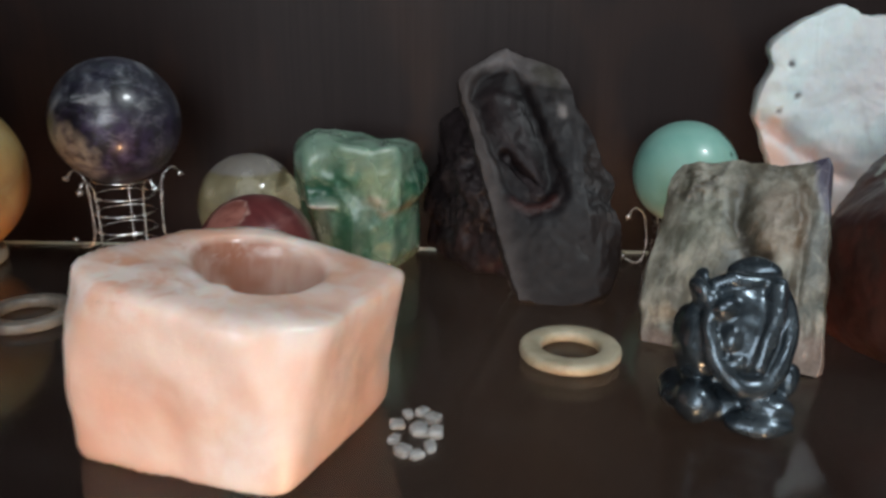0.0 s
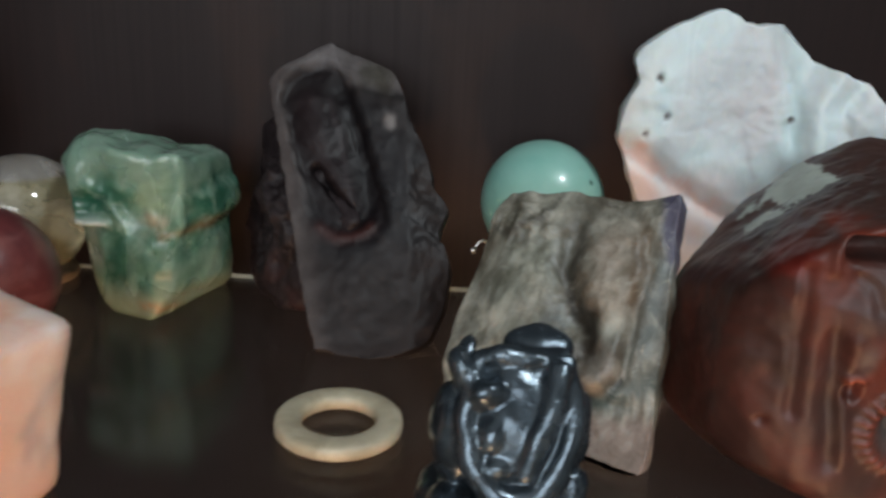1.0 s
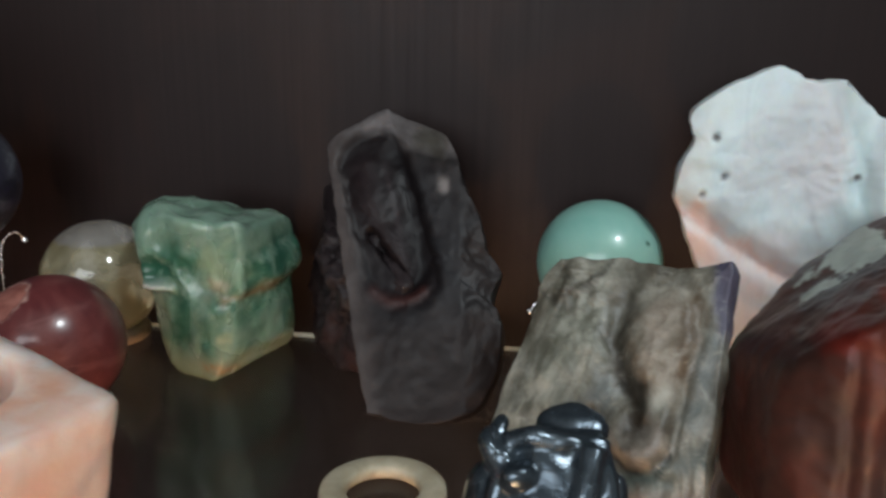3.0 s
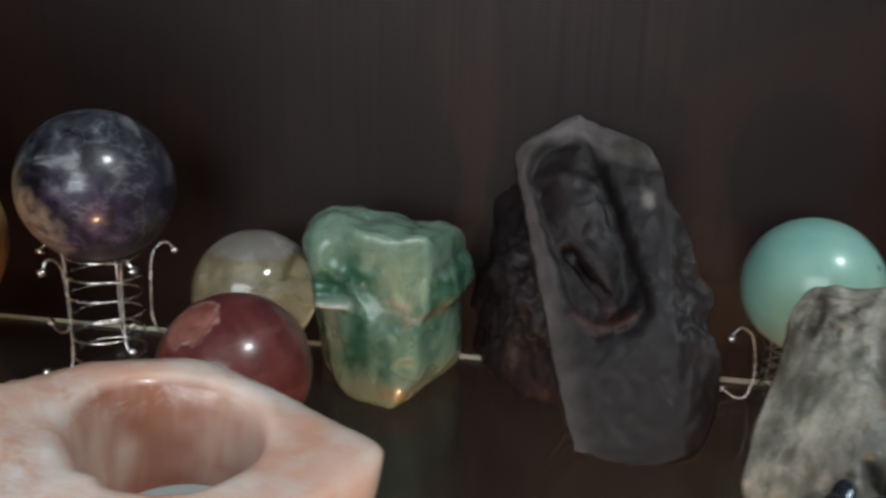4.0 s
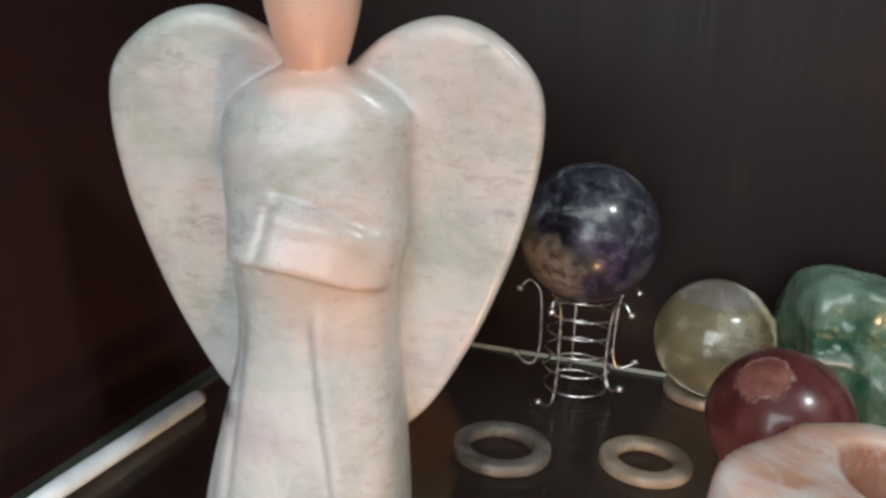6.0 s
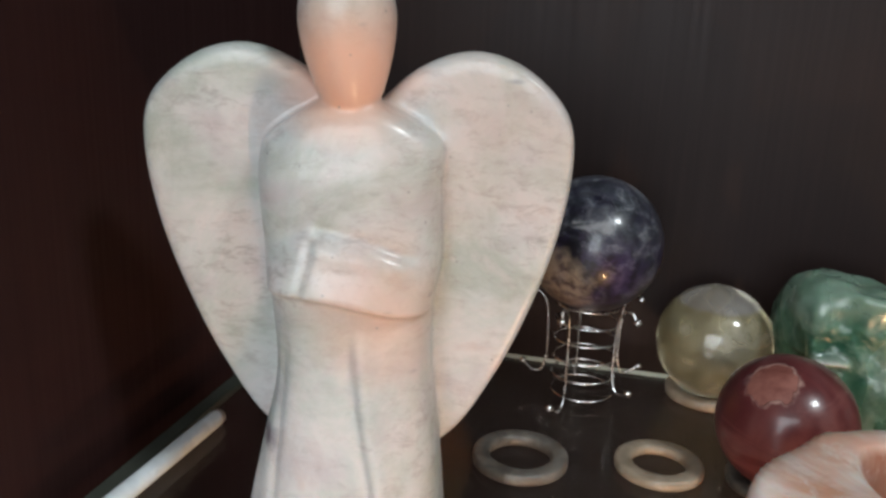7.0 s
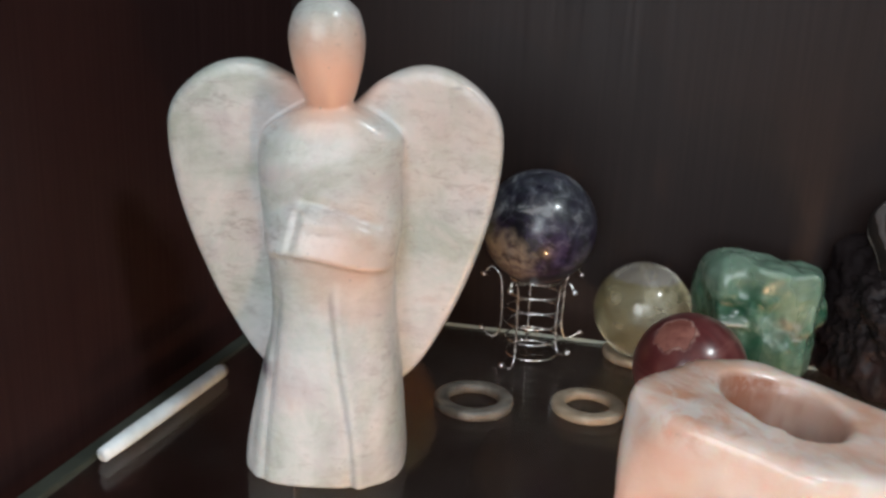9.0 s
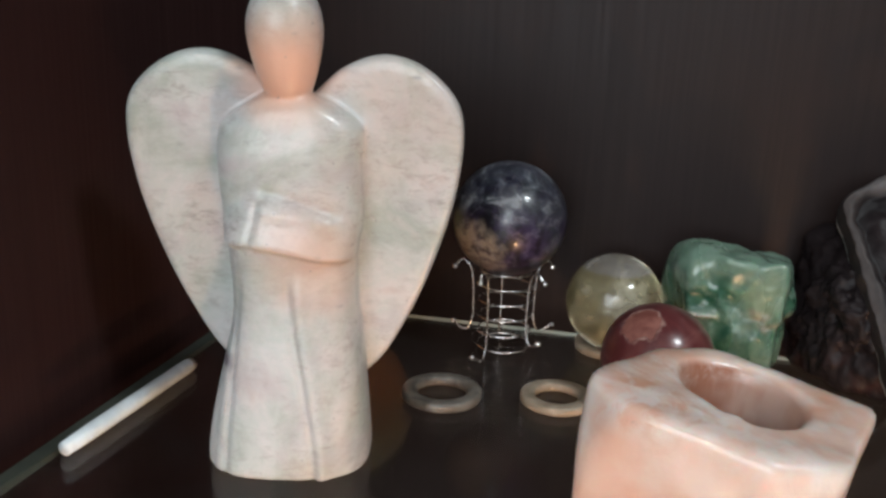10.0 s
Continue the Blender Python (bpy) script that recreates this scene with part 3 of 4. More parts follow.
def angel():
    bm = bmesh.new()
    sides = 220

    def pleat(x, y, z):
        # one deep fold in the robe and faint ones at its side
        if y > 0 or z > 0.078:
            return 0.0
        line = 0.0030 + 0.010 * smooth_step(0.074, 0.0, z)
        fade = smooth_step(0.078, 0.064, z)
        deep = 0.0014 * math.exp(-((x - line) / 0.0011) ** 2) - 0.0015 * math.exp(-((x - line - 0.0034) / 0.0026) ** 2)
        deep += 0.0009 * math.exp(-((x + 0.0150 + 0.06 * (0.078 - z)) / 0.0012) ** 2) + 0.0007 * math.exp(-((x + 0.0195 + 0.08 * (0.078 - z)) / 0.0012) ** 2)
        return fade * deep

    def arms(x, y, z):
        # folded arms: flush with the chest above, standing out along a sharp lower edge
        if y > 0:
            return 0.0
        low = 0.0856 - 0.0045 * smooth_step(-0.009, 0.023, x)
        high = 0.1055 - (0.52 if x < -0.0057 else 0.30) * abs(x + 0.0057)
        rise = min(max((high - z) / (high - low), 0.0), 1.0) ** 0.8 * smooth_step(low - 0.0022, low + 0.0004, z)
        edge = smooth_step(-0.0245, -0.0190, x) * smooth_step(0.0290, 0.0250, x)
        crease = 0.0008 * stroke(x, z, [(-0.0112, 0.0850), (-0.0090, 0.0930), (-0.0075, 0.1000)], 0.0013) + 0.0010 * stroke(x, z, [(-0.0050, 0.1045), (0.0080, 0.1015), (0.0200, 0.0965)], 0.0013)
        finger = -0.0008 * stroke(x, z, [(-0.0045, 0.0985), (0.0080, 0.0965), (0.0170, 0.0940)], 0.0026)
        return -0.0052 * rise * edge + crease + finger

    def loft(sections, squareness=2.3, fold=False):
        rings = []
        for x, y, z, rx, ry in sections:
            ring = []
            for k in range(sides):
                a = 2 * math.pi * k / sides
                c, s = math.cos(a), math.sin(a)
                px, py = x + rx * math.copysign(abs(c) ** (2 / squareness), c), ry * math.copysign(abs(s) ** (2 / squareness), s)
                ring.append(bm.verts.new((px, y + py + (pleat(px, py, z) + arms(px, py, z) if fold else 0.0), z)))
            rings.append(ring)
        bridge(bm, rings)
        bm.faces.new(rings[0])
        bm.faces.new(rings[-1])

    def along(stops, steps=7):
        """Sections smoothed between the stops."""
        rows = [Vector(s) for s in stops]
        rows = [rows[0]] + rows + [rows[-1]]
        out = []
        for a, b, c, d in zip(rows, rows[1:], rows[2:], rows[3:]):
            for k in range(steps):
                s = k / steps
                out.append([0.5 * (2 * b[i] + (c[i] - a[i]) * s + (2 * a[i] - 5 * b[i] + 4 * c[i] - d[i]) * s * s + (3 * b[i] - a[i] - 3 * c[i] + d[i]) * s ** 3) for i in range(5)])
        return out + [list(rows[-1])]

    # robe and chest, then the head
    loft(along([
        Section(0.0012, -0.0015, 0.0000, 0.0292, 0.0240), Section(0.0012, -0.0015, 0.0020, 0.0306, 0.0254), Section(0.0014, -0.0010, 0.0150, 0.0297, 0.0244),
        Section(0.0026, 0.0, 0.0390, 0.0262, 0.0216), Section(0.0032, 0.001, 0.0590, 0.0230, 0.0190), Section(0.0024, 0.001, 0.0790, 0.0232, 0.0176),
        Section(0.0026, 0.001, 0.0940, 0.0252, 0.0172), Section(0.0014, 0.001, 0.1140, 0.0258, 0.0166), Section(0.0020, 0.001, 0.1232, 0.0258, 0.0154),
        Section(0.0024, 0.001, 0.1278, 0.0242, 0.0145), Section(0.0024, 0.000, 0.1332, 0.0166, 0.0122), Section(0.0012, -0.001, 0.1378, 0.0080, 0.0082)], 18), 2.8, fold=True)
    loft(along([
        Section(0.0012, -0.002, 0.1330, 0.0050, 0.0058), Section(0.0014, -0.003, 0.1380, 0.0080, 0.0088), Section(0.0010, -0.003, 0.1450, 0.0106, 0.0114),
        Section(0.0004, -0.002, 0.1540, 0.0128, 0.0136), Section(0.0002, -0.002, 0.1620, 0.0131, 0.0138), Section(0.0002, -0.002, 0.1695, 0.0108, 0.0114),
        Section(0.0002, -0.002, 0.1738, 0.0056, 0.0058), Section(0.0002, -0.002, 0.1748, 0.0014, 0.0014)]), 2.05)

    # wings: thick plates with rounded rims behind the shoulders
    for side, grow in ((-1, 1.064), (1, 1.028)):
        outline = glide([(0.004, 0.136), (0.016, 0.1468), (0.030, 0.1520), (0.044, 0.1485), (0.0560, 0.1370), (0.0588, 0.1220), (0.0562, 0.1000), (0.0500, 0.0770), (0.0410, 0.0535), (0.0285, 0.0310), (0.0120, 0.0200), (0.0, 0.040), (0.0, 0.085)], 6)[:-1]
        centre = Vector((0.026, 0.098))
        rings = []
        for inset, depth in ((0.0, 0.5), (0.012, 0.24), (0.04, 0.07), (0.1, 0.01), (0.3, -0.03), (0.55, -0.05), (0.8, -0.03), (0.97, -0.03)):
            rings.append([(p - centre) * (1 - inset) + centre for p in (Vector((q[0], q[1])) for q in outline)] + [depth])
        loops = []
        back_y, thick = 0.0160, 0.0115
        for front in (True, False):
            for ring in (rings if front else rings[::-1]):
                depth = ring[-1]
                loop = []
                for p in ring[:-1]:
                    sweep = (-0.05 if side < 0 else -0.20) * p.x - 0.10 * (p.y - 0.075)
                    y = back_y + sweep - thick / 2 + depth * thick if front else back_y + sweep + thick / 2 - depth * thick
                    loop.append(bm.verts.new((side * p.x * grow + 0.003, y, p.y)))
                loops.append(loop)
        half = len(rings)
        order = loops[half - 1::-1] + loops[:half - 1:-1]
        bridge(bm, order)
        bm.faces.new(order[0])
        bm.faces.new(order[-1])
    return bm


def finish_angel():
    ob = mesh_object("angel_statue", angel(), angel_stone, None, "pale cream and blush polished stone angel statue with broad grey-veined wings")
    # one skin over the overlapping masses, then soften it
    skin = ob.modifiers.new("skin", "REMESH")
    skin.mode, skin.voxel_size, skin.use_smooth_shade = "VOXEL", 0.0007, True
    soft = ob.modifiers.new("soft", "SMOOTH")
    soft.factor, soft.iterations = 0.5, 8
    ob.matrix_world = pose(-0.203, 0.205, 0.0, 0, 0, 13)
    return tagged(ob, "", "statue")


finish_angel()


# ---------- the candle holder ----------
HEART = Vector((-0.042, 0.175, 0.028))
HOLDER = unit_planes([
    (0.148, -0.040, 0.985, 0.0240), (0, 0, -1, 0.028), (-0.262, -0.964, -0.037, 0.0240), (0.93, -0.34, -0.14, 0.0300), (0.70, -0.45, -0.55, 0.0450),
    (-0.97, 0.10, -0.02, 0.0478), (-0.81, 0.556, 0.2, 0.0468), (-0.5, 0.86, 0.0, 0.0456), (0.2, 0.97, -0.1, 0.0456), (0.43, 0.9, -0.05, 0.0450),
    (-0.72, -0.62, 0.30, 0.0445), (-0.60, -0.76, -0.2, 0.0460), (0.40, -0.90, 0.12, 0.0300), (0.0, -0.70, 0.71, 0.0330)])


def candle_holder():
    bm = bmesh.new()
    sides, hole = 140, 0.0208
    axis = Vector((0.0012, 0.0162, 0))

    def skin(a, e):
        d = Vector((math.cos(e) * math.cos(a), math.cos(e) * math.sin(a), math.sin(e)))
        p = d * reach(d, HOLDER, 22)
        p += d * 0.0008 * noise.fractal(p * 42, 0.9, 2.0, 4)
        p += d * 0.0008 * noise.noise(p * 26 + Vector((3, 1, 7))) + d * 0.0006 * noise.noise(p * 70)
        p.z = max(p.z, -HEART.z)
        return p

    layer = bm.verts.layers.float_color.new("zones")

    def tint(p, inside, a):
        cloud = noise.fractal(p * 95, 0.8, 2.0, 4)
        top = 0.0 if inside else smooth_step(0.012, 0.020, p.z + 0.15 * p.x)
        front = smooth_step(-0.010, -0.018, p.y)
        rust = math.exp(-(((a - 1.9 + 0.5 * cloud) / 0.55) ** 2)) if inside else 0.0
        return zones(
            # whitened upper front: its glare is put into the colour
            (0.55 * front * spot(p.x, p.z, (-0.010, 0.012), (0.034, 0.012), 0.008, 2), (0.86, 0.76, 0.71)),
            # peach +x side: the low lamp's warmth is put into the colour
            (0.45 * smooth_step(0.012, 0.022, p.x) * (1 - top), (0.80, 0.47, 0.34)),
            (0.55 * top * smooth_step(-0.1, 0.4, cloud), (0.83, 0.73, 0.68)),
            (0.8 * top * spot(p.x, p.y, (-0.0310, 0.0010), (0.0120, 0.0050), 0.006), (0.68, 0.31, 0.18)),
            (0.7 * top * spot(p.x, p.y, (0.0290, 0.0230), (0.0050, 0.0075), 0.005), (0.70, 0.35, 0.22)),
            (0.5 * top * smooth_step(0.030, 0.038, p.y) * smooth_step(0.0, 0.5, cloud), (0.62, 0.44, 0.36)),
            (0.7 if inside else 0.0, (0.60 + 0.12 * cloud, 0.40 + 0.14 * cloud, 0.32 + 0.14 * cloud)),
            (0.9 * rust, (0.36, 0.125, 0.065)))

    columns = []
    for k in range(sides):
        a = 2 * math.pi * k / sides
        rim = hole * (1 + 0.14 * noise.noise((math.cos(a) * 1.4, math.sin(a) * 1.4, 5)))
        low, high = -math.pi / 2, math.pi / 2
        for _ in range(26):
            mid = (low + high) / 2
            p = skin(a, mid)
            if mid < 0.5 or (p - axis).xy.length > rim + 0.002:
                low = mid
            else:
                high = mid
        top = low
        column = [skin(a, -math.pi / 2 + 0.02 + (top + math.pi / 2 - 0.02) * j / 60) for j in range(61)]
        edge = column[-1]
        inward = (axis - edge).xy.normalized().to_3d()
        column.append(edge + inward * 0.0014 - Vector((0, 0, 0.0006)))
        column.append(edge + inward * 0.0032 - Vector((0, 0, 0.0028)))
        for j in range(1, 9):
            wall = axis + (edge - axis).xy.to_3d().normalized() * (rim - 0.0016 - 0.0026 * j / 8)
            wall += inward * 0.0006 * noise.noise(Vector((wall.x * 90, wall.y * 90, j)))
            column.append(Vector((wall.x, wall.y, edge.z - 0.003 + (-0.011 - edge.z + 0.003) * j / 8)))
        line = [bm.verts.new(p + HEART) for p in column]
        for j, (v, p) in enumerate(zip(line, column)):
            v[layer] = tint(p, j > 61, a)
        columns.append(line)
    bridge(bm, columns + columns[:1], False)
    bm.faces.new([c[0] for c in columns])
    bm.faces.new([c[-1] for c in columns])
    return bm


def shift(bm, by):
    bmesh.ops.translate(bm, verts=bm.verts, vec=by)
    return bm


holder = mesh_object("candle_holder", shift(candle_holder(), (0.042, -0.175, 0)), salt_stone, None, "chunky peach and white selenite candle holder with a round hollow")
holder.location = (-0.042, 0.175, 0.0)
tagged(holder, "", "candle holder")


def disc(radius, low, high, sides=48):
    bm = bmesh.new()
    rings = []
    for r, z in ((radius * 0.9, low), (radius, low + 0.0006), (radius, high - 0.0006), (radius * 0.97, high)):
        rings.append([bm.verts.new((r * math.cos(2 * math.pi * k / sides), r * math.sin(2 * math.pi * k / sides), z)) for k in range(sides)])
    bridge(bm, rings)
    bm.faces.new(rings[0])
    bm.faces.new(rings[-1])
    return bm


candle = thing("tea_light", (-0.0408, 0.1912, 0.0172), "white tea light in a thin metal cup inside the hollow", "candle")
part("cup", disc(0.0166, 0.0, 0.0120), tin, candle, "thin aluminium cup")
part("wax", disc(0.0160, 0.0100, 0.0128), wax, candle, "bluish white wax")
part("wick", tube([(0, 0, 0.0125), (0.0004, 0, 0.016), (0.0014, 0, 0.0185)], 0.0006, 6), wick_cotton, candle)


# ---------- rough and carved stones ----------
LEDGE_RUST = [(0.0090, 0.0010), (0.0150, -0.0010), (0.0270, 0.0005)]


def fluorite_shape(p):
    # narrower below a ledge at half height, with a keel in front
    s = smooth_step(-0.003, 0.002, p.z)
    drop = smooth_step(0.004, -0.034, p.z)
    if p.x > 0:
        p.x *= 0.90 + 0.10 * s - 0.06 * drop
    else:
        p.x *= 0.95 + 0.01 * s - 0.06 * drop
    front = smooth_step(0.0, -0.010, p.y)
    p.y += front * (1 - s) * (0.24 * abs(p.x - 0.0085) - 0.0030)
    lobe = smooth_step(0.004, 0.022, p.z)
    p += lobe * 0.0020 * noise.noise_vector(p * 60)
    p.z += lobe * 0.0022 * noise.noise(p * 110)
    # knobs along the top rim, one proud at the corner, and a bulge over the ledge
    p.z += 0.0040 * math.exp(-(((p.x + 0.0230) / 0.0075) ** 2)) * smooth_step(0.012, 0.022, p.z)
    p.x += 0.0024 * spot(p.x, p.z, (0.0280, 0.0080), (0.0060, 0.0060))
    p.y -= front * 0.0024 * stroke(p.x, p.z, [(-0.0210, 0.0012), (-0.0080, 0.0012)], 0.0013)
    p.y += front * 0.0018 * spot(p.x, p.z, (-0.0150, 0.0080), (0.0065, 0.0055))
    p.y += front * 0.0014 * stroke(p.x, p.z, LEDGE_RUST, 0.0022, 0.002)
    p.y -= front * 0.0011 * noise.ridged_multi_fractal(p * 75, 0.9, 2.0, 3, 1.0, 2.0)
    return p


def fluorite_zones(p):
    x, z = p.x, p.z
    front = smooth_step(0.004, -0.006, p.y)
    cloud = noise.fractal(p * 85, 0.8, 2.0, 5)
    return zones(
        (0.6 * smooth_step(0.05, 0.6, cloud), (0.27, 0.40, 0.31)),
        (0.55 * smooth_step(-0.1, -0.6, cloud), (0.055, 0.160, 0.110)),
        (0.65 * smooth_step(0.012, 0.021, z + 0.003 * cloud), (0.25, 0.36, 0.28)),
        (front * 0.85 * spot(x, z, (-0.0150, 0.0085), (0.0085, 0.0060), 0.003), (0.022, 0.115, 0.072)),
        (front * 0.7 * stroke(x, z, [(-0.0060, 0.0180), (-0.0045, 0.0040), (-0.0055, -0.0150)], 0.0030, 0.003), (0.040, 0.135, 0.085)),
        (front * 0.75 * spot(x, z, (0.0110, 0.0120), (0.0090, 0.0080), 0.005), (0.33, 0.42, 0.27)),
        (front * 0.8 * spot(x, z, (-0.0150, -0.0075), (0.0052, 0.0090), 0.003), (0.36, 0.43, 0.37)),
        (front * 0.8 * stroke(x, z, [(-0.0225, 0.0), (-0.0215, -0.0130)], 0.0022, 0.002), (0.028, 0.085, 0.060)),
        (front * 0.7 * spot(x, z, (0.0120, -0.0090), (0.0090, 0.0050), 0.004), (0.095, 0.215, 0.150)),
        (0.75 * smooth_step(-0.0190, -0.0270, z + 0.004 * cloud), (0.40, 0.47, 0.34)),
        (front * 0.8 * spot(x, z, (0.0110, -0.0290), (0.0065, 0.0030), 0.003), (0.46, 0.24, 0.09)),
        (front * 0.7 * stroke(x, z, LEDGE_RUST, 0.0024, 0.006), (0.32, 0.21, 0.11)),
        (front * 0.75 * spot(x, z, (0.0100, 0.0040), (0.0055, 0.0026), 0.003), (0.50, 0.44, 0.32)),
        # near-white line along the ledge: its highlight painted in
        (front * 0.95 * stroke(x, z, [(-0.0200, 0.0012), (-0.0085, 0.0012)], 0.0012, 0.0006), (0.74, 0.75, 0.67)))


fl = mesh_object("fluorite_chunk", shift(block([
    (-0.97, -0.1, -0.04, 0.0312), (-0.90, -0.42, -0.10, 0.0272), (0.98, -0.1, 0.1, 0.0295), (-0.10, -0.99, 0.03, 0.0228), (0.90, -0.42, 0.02, 0.0292), (0, 1, 0, 0.016),
    (0.16, 0.06, 0.98, 0.0288), (-0.5, 0.3, 0.8, 0.0345), (-0.6, -0.3, 0.74, 0.0355), (0, 0, -1, 0.036), (-0.62, -0.45, -0.64, 0.0370), (0.70, -0.35, -0.62, 0.0375), (0, 0.8, -0.6, 0.036)],
    30, 6, 0.0015, 42, 0.0, -0.0335, fluorite_shape, fluorite_zones), (0, 0, 0.0335)), fluorite, None, "rough green fluorite chunk with pale and rusty edges")
fl.location = (-0.0305, 0.3425, 0.0)
tagged(fl, "", "crystal")


def lean_slab(outline, bottom, tilt, thickness, turn, swell=0.0, wave=0.0, wave_scale=60, steps=5, hollow=None, rings_in=9, seed=0.0, torn=0.0006, tint=None):
    """A thick slab of stone with an uneven rim: outline in its own plane, tipped back by tilt degrees."""
    bm = bmesh.new()
    edge = [Vector((q[0], q[1])) for q in glide([(x, z, 0) for x, z in outline + outline[:1]], steps)[:-1]]
    centre = sum(edge, Vector((0, 0))) / len(edge)
    layer = bm.verts.layers.float_color.new("zones")
    loops = []
    front = [(0.02 + 0.98 * i / rings_in, -0.5) for i in range(rings_in)] + [(0.985, -0.44), (1.0, -0.3)]
    back = [(1.0, 0.3), (0.985, 0.44)] + [(0.02 + 0.98 * (rings_in - 1 - i) / rings_in, 0.5) for i in range(rings_in)]
    for scale, side in front + back:
        loop = []
        for q in edge:
            p = centre + (q - centre) * scale
            y = side * thickness
            if side < 0:
                y -= swell * (1 - scale ** 2)
            y += wave * noise.fractal(Vector((p.x * wave_scale, side * 0.7 + seed, p.y * wave_scale)), 0.8, 2.0, 4)
            if hollow and side < 0:
                y += hollow(p)
            rim = torn * scale * noise.fractal(Vector((q.x * 120, side * 0.8, q.y * 120 + seed)), 0.8, 2.0, 3)
            v = bm.verts.new((p.x + rim, y, p.y + rim))
            if tint and side < 0.31:
                v[layer] = tint(p.x, p.y)
            loop.append(v)
        loops.append(loop)
    bridge(bm, loops)
    bm.faces.new(loops[0])
    bm.faces.new(loops[-1])
    turned = Euler((radians(-tilt), 0, 0)).to_matrix()
    for v in bm.verts:
        v.co = turned @ v.co
        v.co.z = max(v.co.z + bottom, 0.0)
    return bm


# dark agate: a cut face that leans back, with a rough rind behind it
EYE = [(-0.0150, 0.0990), (-0.0105, 0.0860), (-0.0040, 0.0680), (0.0020, 0.0530)]
TONGUE = [(-0.0180, 0.0960), (-0.0150, 0.0840), (-0.0080, 0.0700), (0.0002, 0.0560)]
SLIT = [(-0.0125, 0.0690), (-0.0060, 0.0610), (0.0012, 0.0535)]
LIP = [(-0.0085, 0.0465), (-0.0030, 0.0432), (0.0035, 0.0432), (0.0095, 0.0475)]
TROUGH = [(-0.0060, 0.1020), (0.0005, 0.0880), (0.0055, 0.0720), (0.0085, 0.0560), (0.0060, 0.0490)]


def eye_mask(x, z):
    return smooth_step(0.16, 0.42, stroke(x, z, EYE, 0.0120, 0.0012))


def agate_eye(p):
    x, z = p.x, p.y
    sink = 0.0026 * eye_mask(x, z)
    tongue = -0.0022 * stroke(x, z, TONGUE, 0.0050)
    slit = 0.0060 * stroke(x, z, SLIT, 0.0017)
    lip = -0.0022 * stroke(x, z, LIP, 0.0028)
    trough = 0.0016 * stroke(x, z, TROUGH, 0.0035)
    # the broken side facet and the rough crown fall away from the face
    bend = x - 0.0225 - 0.10 * (0.060 - z)
    side = 0.34 * max(bend, 0.0) + 0.0016 * smooth_step(0.0, 0.004, bend) * noise.fractal((x * 90, z * 90, 4.0), 0.8, 2.0, 4)
    crown = max(z - 0.1075, 0.0) * 0.15 + 0.0014 * smooth_step(0.104, 0.110, z) * noise.fractal((x * 130, z * 130, 2.0), 0.8, 2.0, 4)
    return sink + tongue + slit + lip + trough + side + crown


def agate_zones(x, z):
    eye = eye_mask(x, z)
    grey = spot(x, z, (0.004, 0.062), (0.028, 0.034), 0.006)
    return zones(
        (0.75 * grey, (0.0185, 0.0190, 0.0215)),
        # darker brown towards the foot, paler along the left rim and crown
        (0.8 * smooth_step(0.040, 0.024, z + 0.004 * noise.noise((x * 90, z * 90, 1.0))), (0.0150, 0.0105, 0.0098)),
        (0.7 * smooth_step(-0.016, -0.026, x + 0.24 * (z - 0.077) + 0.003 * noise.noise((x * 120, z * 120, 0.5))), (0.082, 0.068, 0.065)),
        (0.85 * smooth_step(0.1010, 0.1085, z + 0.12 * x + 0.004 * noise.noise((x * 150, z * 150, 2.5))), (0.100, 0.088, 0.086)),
        (0.8 * spot(x, z, (-0.0145, 0.1150), (0.007, 0.0045), 0.003), (0.15, 0.135, 0.135)),
        (0.75 * spot(x, z, (0.0070, 0.1080), (0.0075, 0.0070), 0.003), (0.038, 0.034, 0.024)),
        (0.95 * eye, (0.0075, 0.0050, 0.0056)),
        # raised tongue lightened, trough and slit blackened: light and shade put into colour
        (0.8 * stroke(x, z, TONGUE, 0.0052, 0.001), (0.0215, 0.0145, 0.0155)),
        (0.6 * stroke(x, z, [(-0.0105, 0.098), (-0.0045, 0.080), (0.0010, 0.060)], 0.0012, 0.0006), (0.034, 0.026, 0.028)),
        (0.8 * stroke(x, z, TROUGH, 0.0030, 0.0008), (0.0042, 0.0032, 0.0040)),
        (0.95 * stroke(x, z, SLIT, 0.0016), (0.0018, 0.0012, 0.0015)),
        (0.8 * stroke(x, z, LIP, 0.0023, 0.0008), (0.046, 0.0165, 0.0145)),
        (0.6 * spot(x, z, (-0.0055, 0.0520), (0.0045, 0.0050), 0.001), (0.013, 0.011, 0.0125)),
        (0.9 * spot(x, z, (0.0135, 0.0895), (0.0026, 0.0034), 0.0012), (0.20, 0.18, 0.172)),
        (0.7 * stroke(x, z, [(0.0030, 0.1015), (0.0170, 0.0995)], 0.0009, 0.0006), (0.006, 0.005, 0.005)),
        (0.6 * spot(x, z, (0.0290, 0.0640), (0.006, 0.014), 0.004), (0.026, 0.019, 0.017)))


ag = thing("agate_slab", (0.050, 0.2985, 0.0), "dark grey agate slab with a long banded eye, leaning back", "rock")
